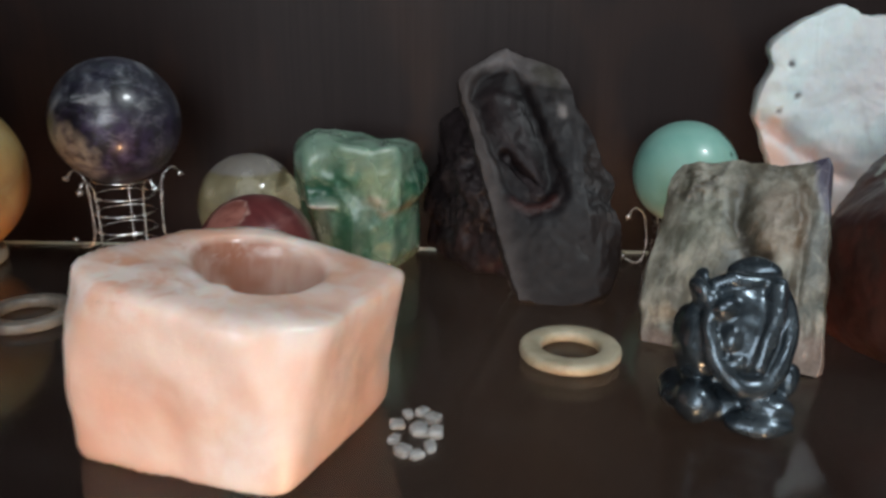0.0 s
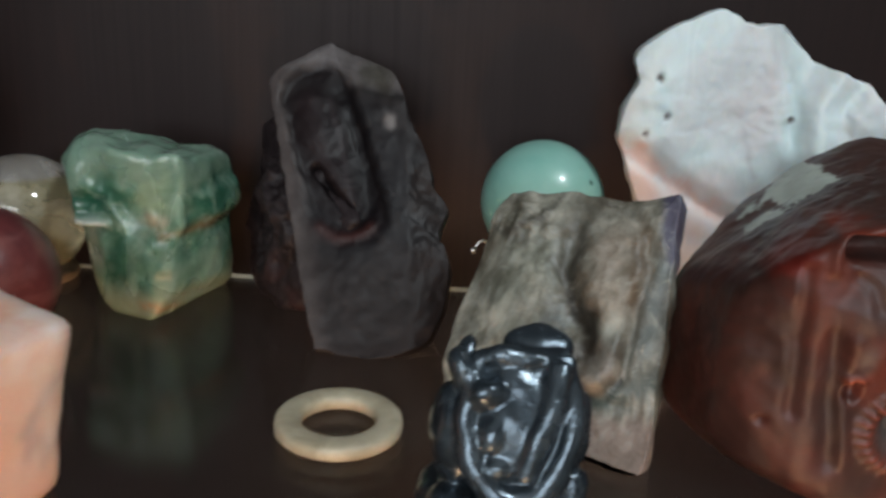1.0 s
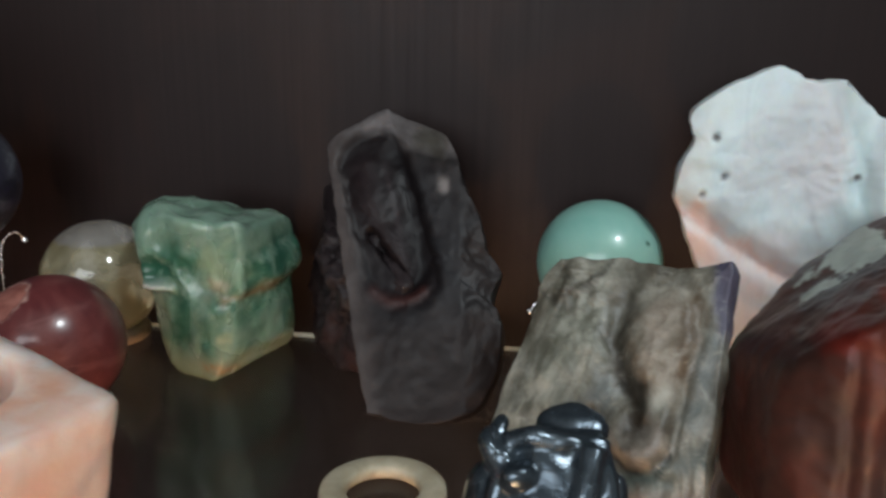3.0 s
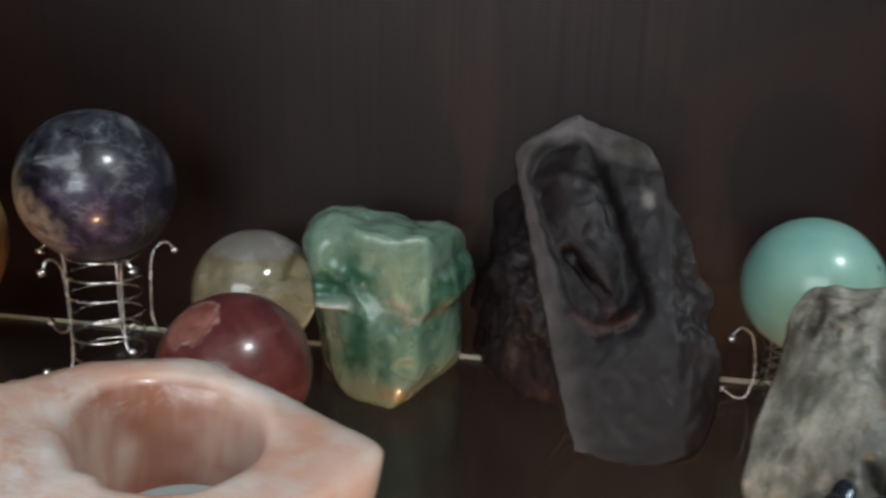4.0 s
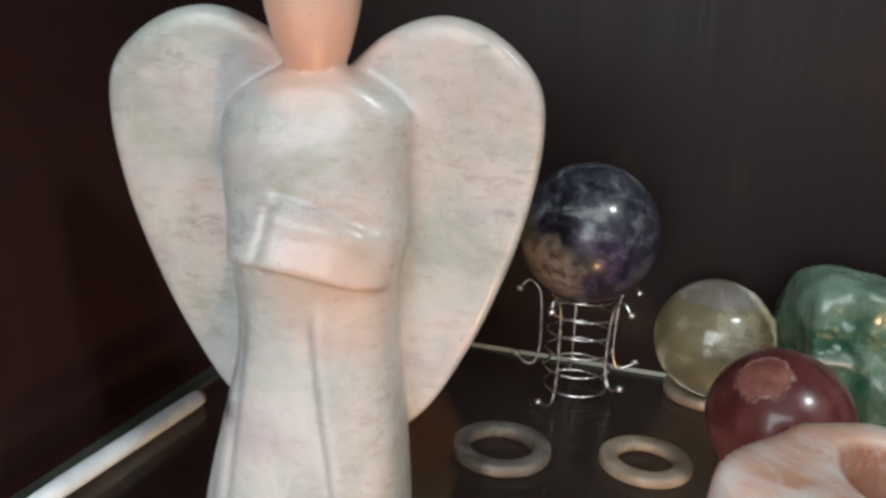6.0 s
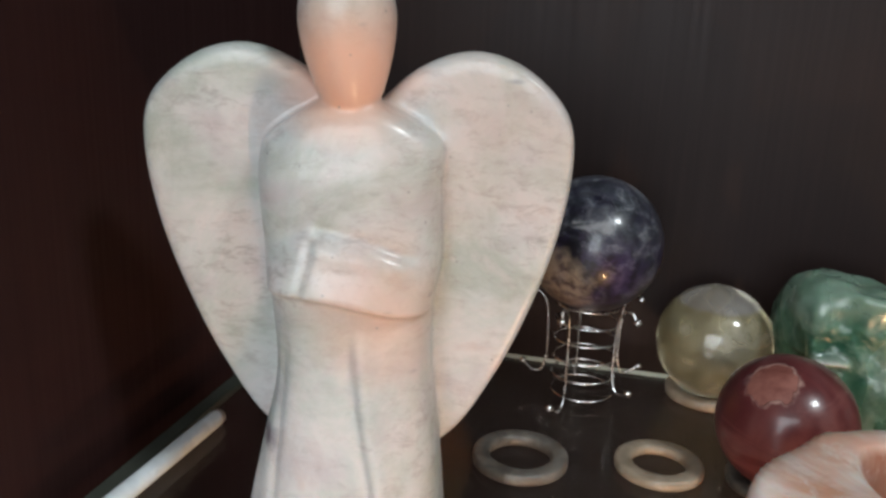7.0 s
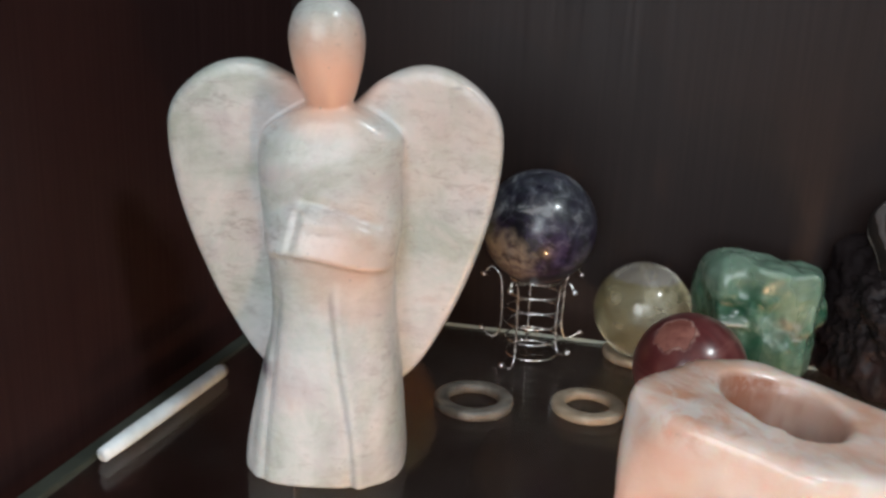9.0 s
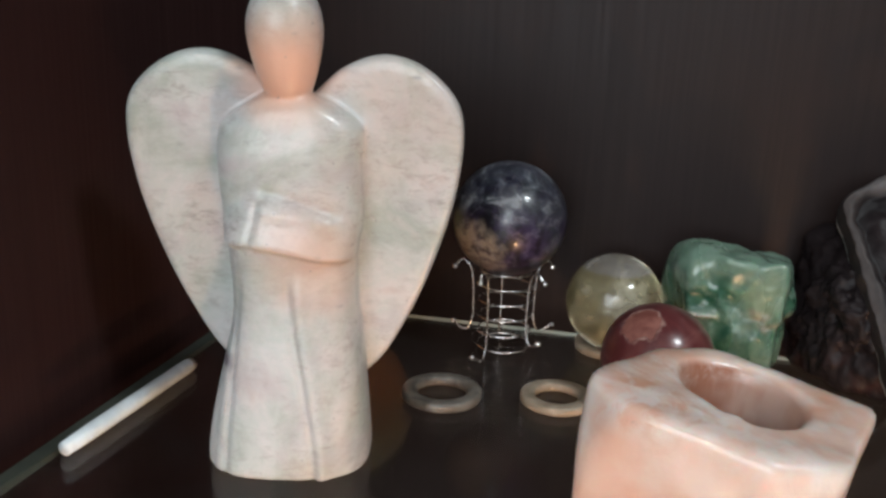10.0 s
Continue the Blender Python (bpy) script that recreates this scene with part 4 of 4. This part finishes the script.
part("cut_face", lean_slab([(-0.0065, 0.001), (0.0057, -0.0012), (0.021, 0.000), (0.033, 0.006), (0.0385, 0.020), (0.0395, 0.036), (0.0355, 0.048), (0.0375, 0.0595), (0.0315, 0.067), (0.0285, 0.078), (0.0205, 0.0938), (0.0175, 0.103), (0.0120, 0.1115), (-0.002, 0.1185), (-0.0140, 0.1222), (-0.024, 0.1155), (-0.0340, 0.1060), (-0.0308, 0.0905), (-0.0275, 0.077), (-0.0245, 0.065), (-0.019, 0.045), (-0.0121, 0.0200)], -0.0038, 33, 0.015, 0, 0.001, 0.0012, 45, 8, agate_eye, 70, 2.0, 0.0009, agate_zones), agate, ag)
part("rind", shift(block([(-0.9, -0.35, 0.1, 0.021), (0.9, -0.2, 0, 0.024), (0, 1, 0, 0.026), (0, -0.6, 0.75, 0.026), (-0.5, -0.2, 0.8, 0.034), (0, 0, -1, 0.034), (-0.4, -0.85, -0.1, 0.026)], 14, 6, 0.0060, 60, 0.0010, -0.034), (-0.015, 0.054, 0.034)), agate_rind, ag, "rough dark rind with a rusty foot")


FURROW = [(-0.0070, 0.0640), (-0.0062, 0.0540), (-0.0018, 0.0450), (0.0042, 0.0384), (0.0080, 0.0290)]
LOBE_EDGE = [(0.0097, 0.0760), (0.0165, 0.0680), (0.0190, 0.0560), (0.0182, 0.0440), (0.0190, 0.0300)]
KNOB_EDGE = [(0.0195, 0.0250), (0.0160, 0.0195), (0.0097, 0.0175), (0.0020, 0.0195), (-0.0045, 0.0250), (-0.0070, 0.0300)]


def feldspar_hollow(p):
    # an upright furrow, a long lobe beside it, and a round knob below
    x, z = p.x, p.y
    furrow = 0.0042 * stroke(x, z, FURROW, 0.0040)
    lobe = -0.0042 * spot(x, z, (0.0085, 0.0545), (0.0120, 0.0210), 0.001, 3)
    edge = 0.0016 * stroke(x, z, LOBE_EDGE, 0.0020)
    knob = -0.0032 * spot(x, z, (0.0105, 0.0270), (0.0100, 0.0090)) + 0.0030 * stroke(x, z, KNOB_EDGE, 0.0018)
    left = -0.0030 * spot(x, z, (-0.0180, 0.0500), (0.0120, 0.0240), 0.0, 2)
    crust = -0.0016 * spot(x, z, (-0.0250, 0.0690), (0.0095, 0.0080), 0.004) * (1.0 + noise.cell((x * 420, z * 420, 1.0)))
    step = 0.0022 * smooth_step(0.0175, 0.0150, z - 0.12 * x)
    return furrow + lobe + edge + knob + left + crust + step


def feldspar_zones(x, z):
    vein = noise.fractal((x * 130, z * 70, 3.0), 0.8, 2.0, 4)
    return zones(
        (0.55 * spot(x, z, (-0.0150, 0.0480), (0.0150, 0.0260), 0.006), (0.215, 0.225, 0.180)),
        (0.7 * smooth_step(0.15, 0.55, vein), (0.36, 0.35, 0.29)),
        (0.6 * smooth_step(-0.2, -0.55, vein), (0.070, 0.064, 0.046)),
        (0.75 * spot(x, z, (0.0085, 0.0540), (0.0100, 0.0190), 0.004), (0.235, 0.190, 0.145)),
        (0.5 * spot(x, z, (0.0070, 0.0600), (0.0040, 0.0100), 0.003), (0.36, 0.30, 0.25)),
        (0.8 * stroke(x, z, [(0.0140, 0.0700), (0.0165, 0.0580), (0.0150, 0.0460)], 0.0024, 0.003), (0.095, 0.060, 0.034)),
        # furrow and knob groove darkened along their relief: recess shade put into colour
        (0.9 * stroke(x, z, FURROW, 0.0040, 0.002), (0.032, 0.024, 0.016)),
        (0.8 * stroke(x, z, [(-0.0075, 0.0750), (-0.0065, 0.0600)], 0.0050, 0.003), (0.105, 0.098, 0.078)),
        (0.7 * spot(x, z, (-0.0055, 0.0350), (0.0050, 0.0090), 0.003), (0.155, 0.170, 0.170)),
        (0.65 * spot(x, z, (0.0095, 0.0260), (0.0090, 0.0075), 0.003), (0.27, 0.235, 0.20)),
        (0.9 * stroke(x, z, [(0.0075, 0.0400), (0.0085, 0.0330), (0.0070, 0.0280)], 0.0028, 0.002), (0.028, 0.019, 0.011)),
        (0.9 * stroke(x, z, KNOB_EDGE, 0.0013, 0.0010), (0.030, 0.026, 0.022)),
        (0.75 * stroke(x, z, [(-0.0030, 0.0165), (0.0090, 0.0130), (0.0200, 0.0190), (0.0290, 0.0270)], 0.0030, 0.002), (0.060, 0.082, 0.074)),
        (0.7 * stroke(x, z, [(0.0225, 0.0600), (0.0235, 0.0350)], 0.0030, 0.002), (0.145, 0.165, 0.160)),
        (0.8 * smooth_step(0.0135, 0.0085, z - 0.15 * x + 0.003 * vein), (0.24, 0.165, 0.135)),
        (0.8 * spot(x, z, (-0.0250, 0.0690), (0.0085, 0.0070), 0.004), (0.165 + 0.12 * vein, 0.150 + 0.11 * vein, 0.115 + 0.09 * vein)),
        (0.8 * stroke(x, z, [(-0.0340, 0.0630), (-0.0270, 0.0620), (-0.0190, 0.0680), (-0.0150, 0.0780)], 0.0011, 0.002), (0.035, 0.030, 0.022)),
        (0.9 * smooth_step(0.0130, 0.0165, x - 0.35 * (0.0850 - z) + 0.002 * vein) * smooth_step(0.058, 0.064, z), (0.062, 0.056, 0.098)))


lab = mesh_object("feldspar_slab", lean_slab([(-0.033, 0.000), (-0.0195, -0.001), (0.0, -0.002), (0.0146, -0.003), (0.025, -0.004), (0.0318, 0.000), (0.0300, 0.025), (0.0272, 0.048), (0.0245, 0.067), (0.0225, 0.0835), (0.0195, 0.0845), (0.009, 0.0812), (-0.004, 0.0802), (-0.012, 0.0806), (-0.020, 0.0785), (-0.0310, 0.0765), (-0.0352, 0.0690), (-0.0358, 0.050), (-0.0370, 0.020)], -0.0020, 36.6, 0.008, 0, 0.0008, 0.0016, 60, 7, feldspar_hollow, 60, 4.0, 0.0009, feldspar_zones), labradorite, None, "smoky grey-brown feldspar slab with a furrow and a purple corner, leaning")
lab.matrix_world = pose(0.1190, 0.2440, 0.0, 0, 0, -26.2)
tagged(lab, "", "rock")


def shell_waves(p):
    x, z = p.x, p.y
    crease = 0.0050 * smooth_step(-0.004, 0.003, x - 0.0060 - 0.30 * (0.1000 - z)) * smooth_step(0.062, 0.080, z) - 0.0030 * stroke(x, z, [(0.0020, 0.1170), (0.0060, 0.1020), (0.0125, 0.0840)], 0.0030)
    fold = -0.0050 * stroke(x, z, [(0.0300, 0.1000), (0.0240, 0.0880), (0.0240, 0.0700)], 0.0060)
    knob = -0.0040 * spot(x, z, (0.0440, 0.0850), (0.0090, 0.0120), 0.002)
    soft = 0.0022 * math.sin(math.atan2(x + 0.005, z + 0.02) * 9 + 1.0) * smooth_step(0.03, 0.09, z)
    gully = 0.0032 * stroke(x, z, [(-0.0480, 0.0680), (-0.0350, 0.0600), (-0.0200, 0.0500), (-0.0050, 0.0420)], 0.0040)
    pits = sum(0.0016 * spot(x, z, c, (0.0012, 0.0012)) for c in CALCITE_PITS)
    return crease + fold + knob + soft + gully + pits + 0.003 * smooth_step(0.075, 0.045, z)


CALCITE_PITS = [(-0.0374, 0.0954), (-0.0335, 0.0805), (-0.0403, 0.0737), (0.0140, 0.0824)]


def calcite_zones(x, z):
    cloud = noise.fractal((x * 45 - z * 20, z * 22, 6.0), 0.9, 2.0, 4)
    return zones(
        (0.5 * smooth_step(0.0, 0.6, cloud), (0.56, 0.59, 0.60)),
        (0.6 * smooth_step(-0.1, -0.6, cloud), (0.66, 0.76, 0.76)),
        (0.55 * spot(x, z, (-0.002, 0.082), (0.012, 0.018), 0.008, 2), (0.55, 0.50, 0.50)),
        (0.7 * smooth_step(0.070, 0.050, z + 0.25 * (x + 0.03) + 0.010 * cloud), (0.74, 0.60, 0.57)),
        (0.7 * stroke(x, z, [(-0.0490, 0.0700), (-0.0380, 0.0620), (-0.0230, 0.0520), (-0.0080, 0.0420)], 0.0030, 0.005), (0.66, 0.37, 0.29)),
        (0.5 * stroke(x, z, [(-0.0440, 0.0560), (-0.0300, 0.0440), (-0.0150, 0.0360)], 0.0030, 0.004), (0.68, 0.42, 0.34)),
        (0.5 * stroke(x, z, [(0.0085, 0.1150), (0.0140, 0.0960), (0.0210, 0.0740)], 0.0024, 0.002), (0.42, 0.47, 0.46)),
        (0.6 * stroke(x, z, [(-0.0035, 0.0780), (0.0000, 0.0680), (0.0030, 0.0600)], 0.0014, 0.002), (0.48, 0.47, 0.48)),
        *[(0.9 * spot(x, z, c, (0.0014, 0.0013), 0.0006), (0.12, 0.085, 0.08)) for c in CALCITE_PITS])


def settle(bm):
    # a foot that widens the lowest part down to the glass
    for v in bm.verts:
        v.co.x *= 0.9375
        v.co.z = v.co.z * 0.9375 + 0.0075 * smooth_step(0.0, 0.03, v.co.z)
    return bm


sh = mesh_object("calcite_slab", settle(lean_slab([(-0.020, 0.000), (0.020, -0.002), (0.040, 0.020), (0.052, 0.055), (0.0530, 0.076), (0.0490, 0.0890), (0.0385, 0.0985), (0.0270, 0.1020), (0.0185, 0.1070), (0.0120, 0.1130), (0.0055, 0.1180), (-0.0046, 0.1175), (-0.0110, 0.1205), (-0.0180, 0.1225), (-0.0280, 0.1180), (-0.0360, 0.1140), (-0.0478, 0.1040), (-0.0455, 0.0945), (-0.0505, 0.0830), (-0.0508, 0.0720), (-0.0470, 0.0600), (-0.0413, 0.0460), (-0.0310, 0.0200)], 0.001, 4, 0.010, 0, 0.002, 0.0012, 45, 6, shell_waves, 60, 9.0, 0.0009, calcite_zones)), shell_stone, None, "upright white and blush calcite slab with a wavy torn rim")
sh.matrix_world = pose(0.1962, 0.3316, 0.0, 0, 0, -6)
tagged(sh, "", "rock")


# red jasper head: a heavy carved block with brow, nose, cheek folds and a toothed mouth
SLOT = [(-0.0205, 0.0243), (-0.0130, 0.0246), (-0.0060, 0.0243)]
CHEEK = [(-0.0225, 0.0020), (-0.0212, -0.0150), (-0.0185, -0.0320)]
PATCH = [(-0.0335, 0.0202), (-0.0305, 0.0228), (-0.0260, 0.0268), (-0.0200, 0.0302), (-0.0150, 0.0322)]
MOUTH = (0.0012, -0.0228)


def mouth_ring(x, z):
    far = math.hypot((x - MOUTH[0]) / 0.0122, (z - MOUTH[1]) / 0.0102)
    return math.exp(-(((far - 1.0) / 0.20) ** 2)), math.atan2(z - MOUTH[1], x - MOUTH[0])


def head_shape(p):
    face = smooth_step(-0.006, -0.020, p.y)
    x, z = p.x, p.z
    p += p.normalized() * 0.0005 * smooth_step(0.022, 0.030, z) * noise.fractal(p * 120, 0.8, 2.0, 4)
    if face == 0.0:
        return p
    ring, turn = mouth_ring(x, z)
    push = 0.0100 * smooth_step(0.25, 0.75, stroke(x, z, SLOT, 0.0036))
    push -= 0.0022 * stroke(x, z, [(-0.0260, 0.0310), (-0.0080, 0.0320), (0.0100, 0.0310)], 0.0050)
    push -= 0.0012 * stroke(x, z, [(-0.0258, 0.0285), (-0.0255, 0.0190)], 0.0012)
    push += 0.0011 * stroke(x, z, [(-0.0310, 0.0180), (-0.0290, -0.0200)], 0.0018)
    push += 0.0013 * stroke(x, z, CHEEK, 0.0026) - 0.0009 * stroke(x, z, [(a + 0.0034, b) for a, b in CHEEK], 0.0016)
    push -= 0.0036 * spot(x, z, (-0.0130, 0.0070), (0.0080, 0.0130))
    push += 0.0014 * stroke(x, z, [(-0.0200, 0.0180), (-0.0165, 0.0160), (-0.0150, 0.0110)], 0.0014)
    push -= 0.0018 * spot(x, z, (-0.0165, -0.0085), (0.0028, 0.0014))
    push += 0.0030 * spot(x, z, (-0.0162, -0.0120), (0.0020, 0.0030))
    push += 0.0060 * spot(x, z, MOUTH, (0.0080, 0.0060), 0.001) - ring * (0.0014 + 0.0008 * math.cos(turn * 30))
    push += 0.0016 * spot(x, z, (-0.0350, -0.0240), (0.0016, 0.0014), 0.001)
    p.y += face * push
    return p


def head_zones(p):
    x, z = p.x, p.z
    face = smooth_step(-0.006, -0.020, p.y)
    ring, turn = mouth_ring(x, z)
    crust = noise.fractal(p * 140, 0.8, 2.0, 4)
    brow = smooth_step(0.024, 0.030, z + 0.25 * max(-x - 0.022, 0.0))
    return zones(
        (0.7 * brow, (0.058 + 0.008 * crust, 0.031 + 0.005 * crust, 0.026 + 0.004 * crust)),
        (face * 0.75 * spot(x, z, (-0.0360, 0.0190), (0.0095, 0.0060), 0.004), (0.135, 0.013, 0.008)),
        (face * 0.6 * stroke(x, z, [(-0.0275, 0.0230), (-0.0265, 0.0100), (-0.0255, 0.0)], 0.0042, 0.003), (0.105, 0.020, 0.011)),
        (face * 0.8 * stroke(x, z, [(-0.0240, 0.0284), (0.0080, 0.0284)], 0.0015, 0.001), (0.16, 0.026, 0.013)),
        (face * 0.75 * spot(x, z, (-0.0130, 0.0130), (0.0080, 0.0090), 0.003), (0.058, 0.036, 0.033)),
        (face * 0.7 * spot(x, z, (-0.0080, -0.0060), (0.0100, 0.0080), 0.004), (0.13, 0.026, 0.015)),
        # cheek groove darkened: its crease shade is put into the colour
        (face * 0.6 * stroke(x, z, CHEEK, 0.0026, 0.001), (0.030, 0.017, 0.015)),
        (face * 0.75 * spot(x, z, (-0.0150, -0.0030), (0.0028, 0.0045), 0.001), (0.072, 0.050, 0.050)),
        (face * 0.9 * spot(x, z, (-0.0165, -0.0085), (0.0026, 0.0013)), (0.26, 0.055, 0.025)),
        (face * 0.75 * ring, (0.15 + 0.05 * math.cos(turn * 30), 0.034, 0.019)),
        # grey mouth opening: the reflection inside it is painted on
        (face * 0.9 * spot(x, z, MOUTH, (0.0075, 0.0055), 0.002), (0.105, 0.098, 0.092)),
        (0.8 * smooth_step(0.25, 0.5, stroke(x, z, PATCH, 0.0050) + 0.2 * crust) * smooth_step(-0.004, 0.004, p.y + 0.006 * crust), (0.026, 0.012, 0.012)),
        (0.95 * smooth_step(0.28, 0.40, stroke(x, z, PATCH, 0.0050) + 0.22 * crust) * smooth_step(0.008, 0.011, p.y + 0.006 * crust), (0.40, 0.44, 0.39)))


head = mesh_object("jasper_carving", shift(block([
    (-1.0, -0.1, 0.03, 0.0468), (-0.58, -0.81, -0.02, 0.0445), (0.0, -1, 0.02, 0.0345), (0.8, -0.6, 0, 0.052), (1, 0.1, 0, 0.060), (0, 1, 0, 0.040), (-0.7, 0.7, 0, 0.050),
    (-0.69, 0.10, 0.73, 0.0345), (-0.38, 0.0, 0.92, 0.0350), (0.1, -0.1, 1.0, 0.0392), (0.5, 0, 0.86, 0.060), (-0.77, -0.2, -0.64, 0.0600), (-0.45, -0.4, -0.8, 0.0585), (0, -0.5, -0.86, 0.058), (0, 0, -1, 0.0490)],
    26, 7, 0.0014, 45, 0.0, -0.0470, head_shape, head_zones), (0, 0, 0.047)), jasper, None, "heavy carved red-brown jasper head with a pale patch on its brow")
head.location = (0.2080, 0.2510, 0.0)
tagged(head, "", "carving")


# hematite figure: a small squat figure, its broad oval face turned up and framed by a smooth ridge
def hematite_figure():
    bm = bmesh.new()

    def lump(place, size, turn=(0, 0, 0)):
        got = bmesh.ops.create_icosphere(bm, subdivisions=4, radius=1)
        m = pose(*place, *turn) @ Matrix.Diagonal((*size, 1))
        bmesh.ops.transform(bm, matrix=m, verts=got["verts"])

    lump((-0.002, 0.003, 0.006), (0.0195, 0.0160, 0.0085))
    lump((0.000, 0.004, 0.019), (0.0165, 0.0110, 0.0170))
    # the face, sunk between its rims, with a nose
    lump((0.0015, -0.0042, 0.0310), (0.0118, 0.0078, 0.0168), (-26, 0, 6))
    lump((-0.0005, -0.0080, 0.0335), (0.0022, 0.0028, 0.0062), (-26, 0, 6))
    lump((-0.0005, -0.0100, 0.0260), (0.0030, 0.0022, 0.0018), (-26, 0, 6))
    # a round disc behind the brow, and an upright ear with its tip
    lump((0.0062, 0.0040, 0.0445), (0.0086, 0.0044, 0.0068), (-38, 0, -10))
    lump((-0.0118, 0.0000, 0.0410), (0.0034, 0.0060, 0.0058), (-20, -18, 0))
    lump((-0.0105, 0.0040, 0.0445), (0.0022, 0.0034, 0.0036), (0, 24, 0))
    # shoulders, an arm held close, and feet
    lump((-0.0125, 0.000, 0.0230), (0.0062, 0.0095, 0.0140), (0, -8, 0))
    lump((0.0160, 0.000, 0.0250), (0.0038, 0.0060, 0.0110), (0, 6, 0))
    lump((0.0145, -0.0080, 0.0150), (0.0042, 0.0050, 0.0060))
    lump((-0.0130, -0.0080, 0.0080), (0.0070, 0.0075, 0.0070))
    lump((0.0080, -0.0135, 0.0085), (0.0080, 0.0060, 0.0042), (0, 6, -18))
    lump((0.0040, -0.0165, 0.0040), (0.0105, 0.0055, 0.0038), (0, 0, -14))
    # the rim of the face: one bowed ridge from ear to brow, thickest at the chin
    tube(glide([(-0.0092, -0.0030, 0.0430), (-0.0108, -0.0080, 0.0320), (-0.0085, -0.0125, 0.0215), (-0.0020, -0.0150, 0.0160), (0.0055, -0.0146, 0.0165), (0.0115, -0.0115, 0.0240), (0.0138, -0.0070, 0.0350), (0.0128, -0.0010, 0.0450)], 8), lambda k: 0.0020 + 0.0014 * math.sin(math.pi * k), 16, bm)
    tube(glide([(-0.0085, -0.0010, 0.0440), (-0.0020, -0.0020, 0.0455), (0.0060, -0.0020, 0.0450), (0.0125, -0.0010, 0.0440)], 8), 0.0024, 16, bm)
    # a smooth ridge running down across the face, and small knobs beside it
    tube(glide([(0.0105, -0.0030, 0.0440), (0.0085, -0.0085, 0.0370), (0.0050, -0.0125, 0.0290), (0.0020, -0.0145, 0.0210)], 8), lambda k: 0.0036 - 0.0010 * k, 16, bm)
    lump((-0.0060, -0.0070, 0.0380), (0.0046, 0.0036, 0.0036), (-26, 0, 20))
    lump((-0.0050, -0.0105, 0.0300), (0.0036, 0.0032, 0.0042), (-26, 0, 10))
    lump((-0.0035, -0.0125, 0.0230), (0.0032, 0.0028, 0.0026))
    for v in bm.verts:
        v.co += 0.0009 * noise.noise_vector(v.co * 150)
        v.co.z = max(v.co.z, 0.0)
    return bm


hem = mesh_object("hematite_figure", hematite_figure(), hematite, None, "small polished blue-black hematite figure with an upturned face")
skin = hem.modifiers.new("skin", "REMESH")
skin.mode, skin.voxel_size, skin.use_smooth_shade = "VOXEL", 0.0006, True
soft = hem.modifiers.new("soft", "SMOOTH")
soft.factor, soft.iterations = 0.5, 8
hem.matrix_world = pose(0.1065, 0.2040, 0.0, 0, 0, 4)
tagged(hem, "", "figurine")


# ---------- small things lying about ----------
stick = mesh_object("selenite_stick", tube([(-0.2799, 0.1723, 0.0034), (-0.2793, 0.188, 0.0035), (-0.278, 0.222, 0.0035), (-0.2770, 0.2565, 0.0034), (-0.2768, 0.2597, 0.0033)], lambda s: 0.0034 if 0.02 < s < 0.98 else 0.0029, 20), selenite, None, "slim white selenite stick lying along the cabinet side")
tagged(stick, "", "stick")

cluster = thing("crystal_charm", (0.0055, 0.185, 0.0), "small charm of clear crystal chips lying on the glass", "charm")
for k in range(11):
    a = 2 * math.pi * k / 9
    r = 0.0085 if k < 9 else 0.002
    chip = block([(1, 0, 0, 1), (-1, 0.2, 0, 1), (0, 1, 0.2, 0.9), (0, -1, 0, 1), (0, 0, 1, 0.7), (0, 0, -1, 0.7)], 6, 3, 0.15, 1.5)
    size = 0.0013 + 0.0011 * random.random()
    bmesh.ops.transform(chip, matrix=pose(0.0015 + 0.75 * r * math.cos(a), 1.5 * r * math.sin(a) - 0.002, size * 0.72, 0, 0, 70 * k) @ Matrix.Diagonal((size, size * 1.3, size, 1)), verts=chip.verts)
    part("chip", chip, crystal, cluster)
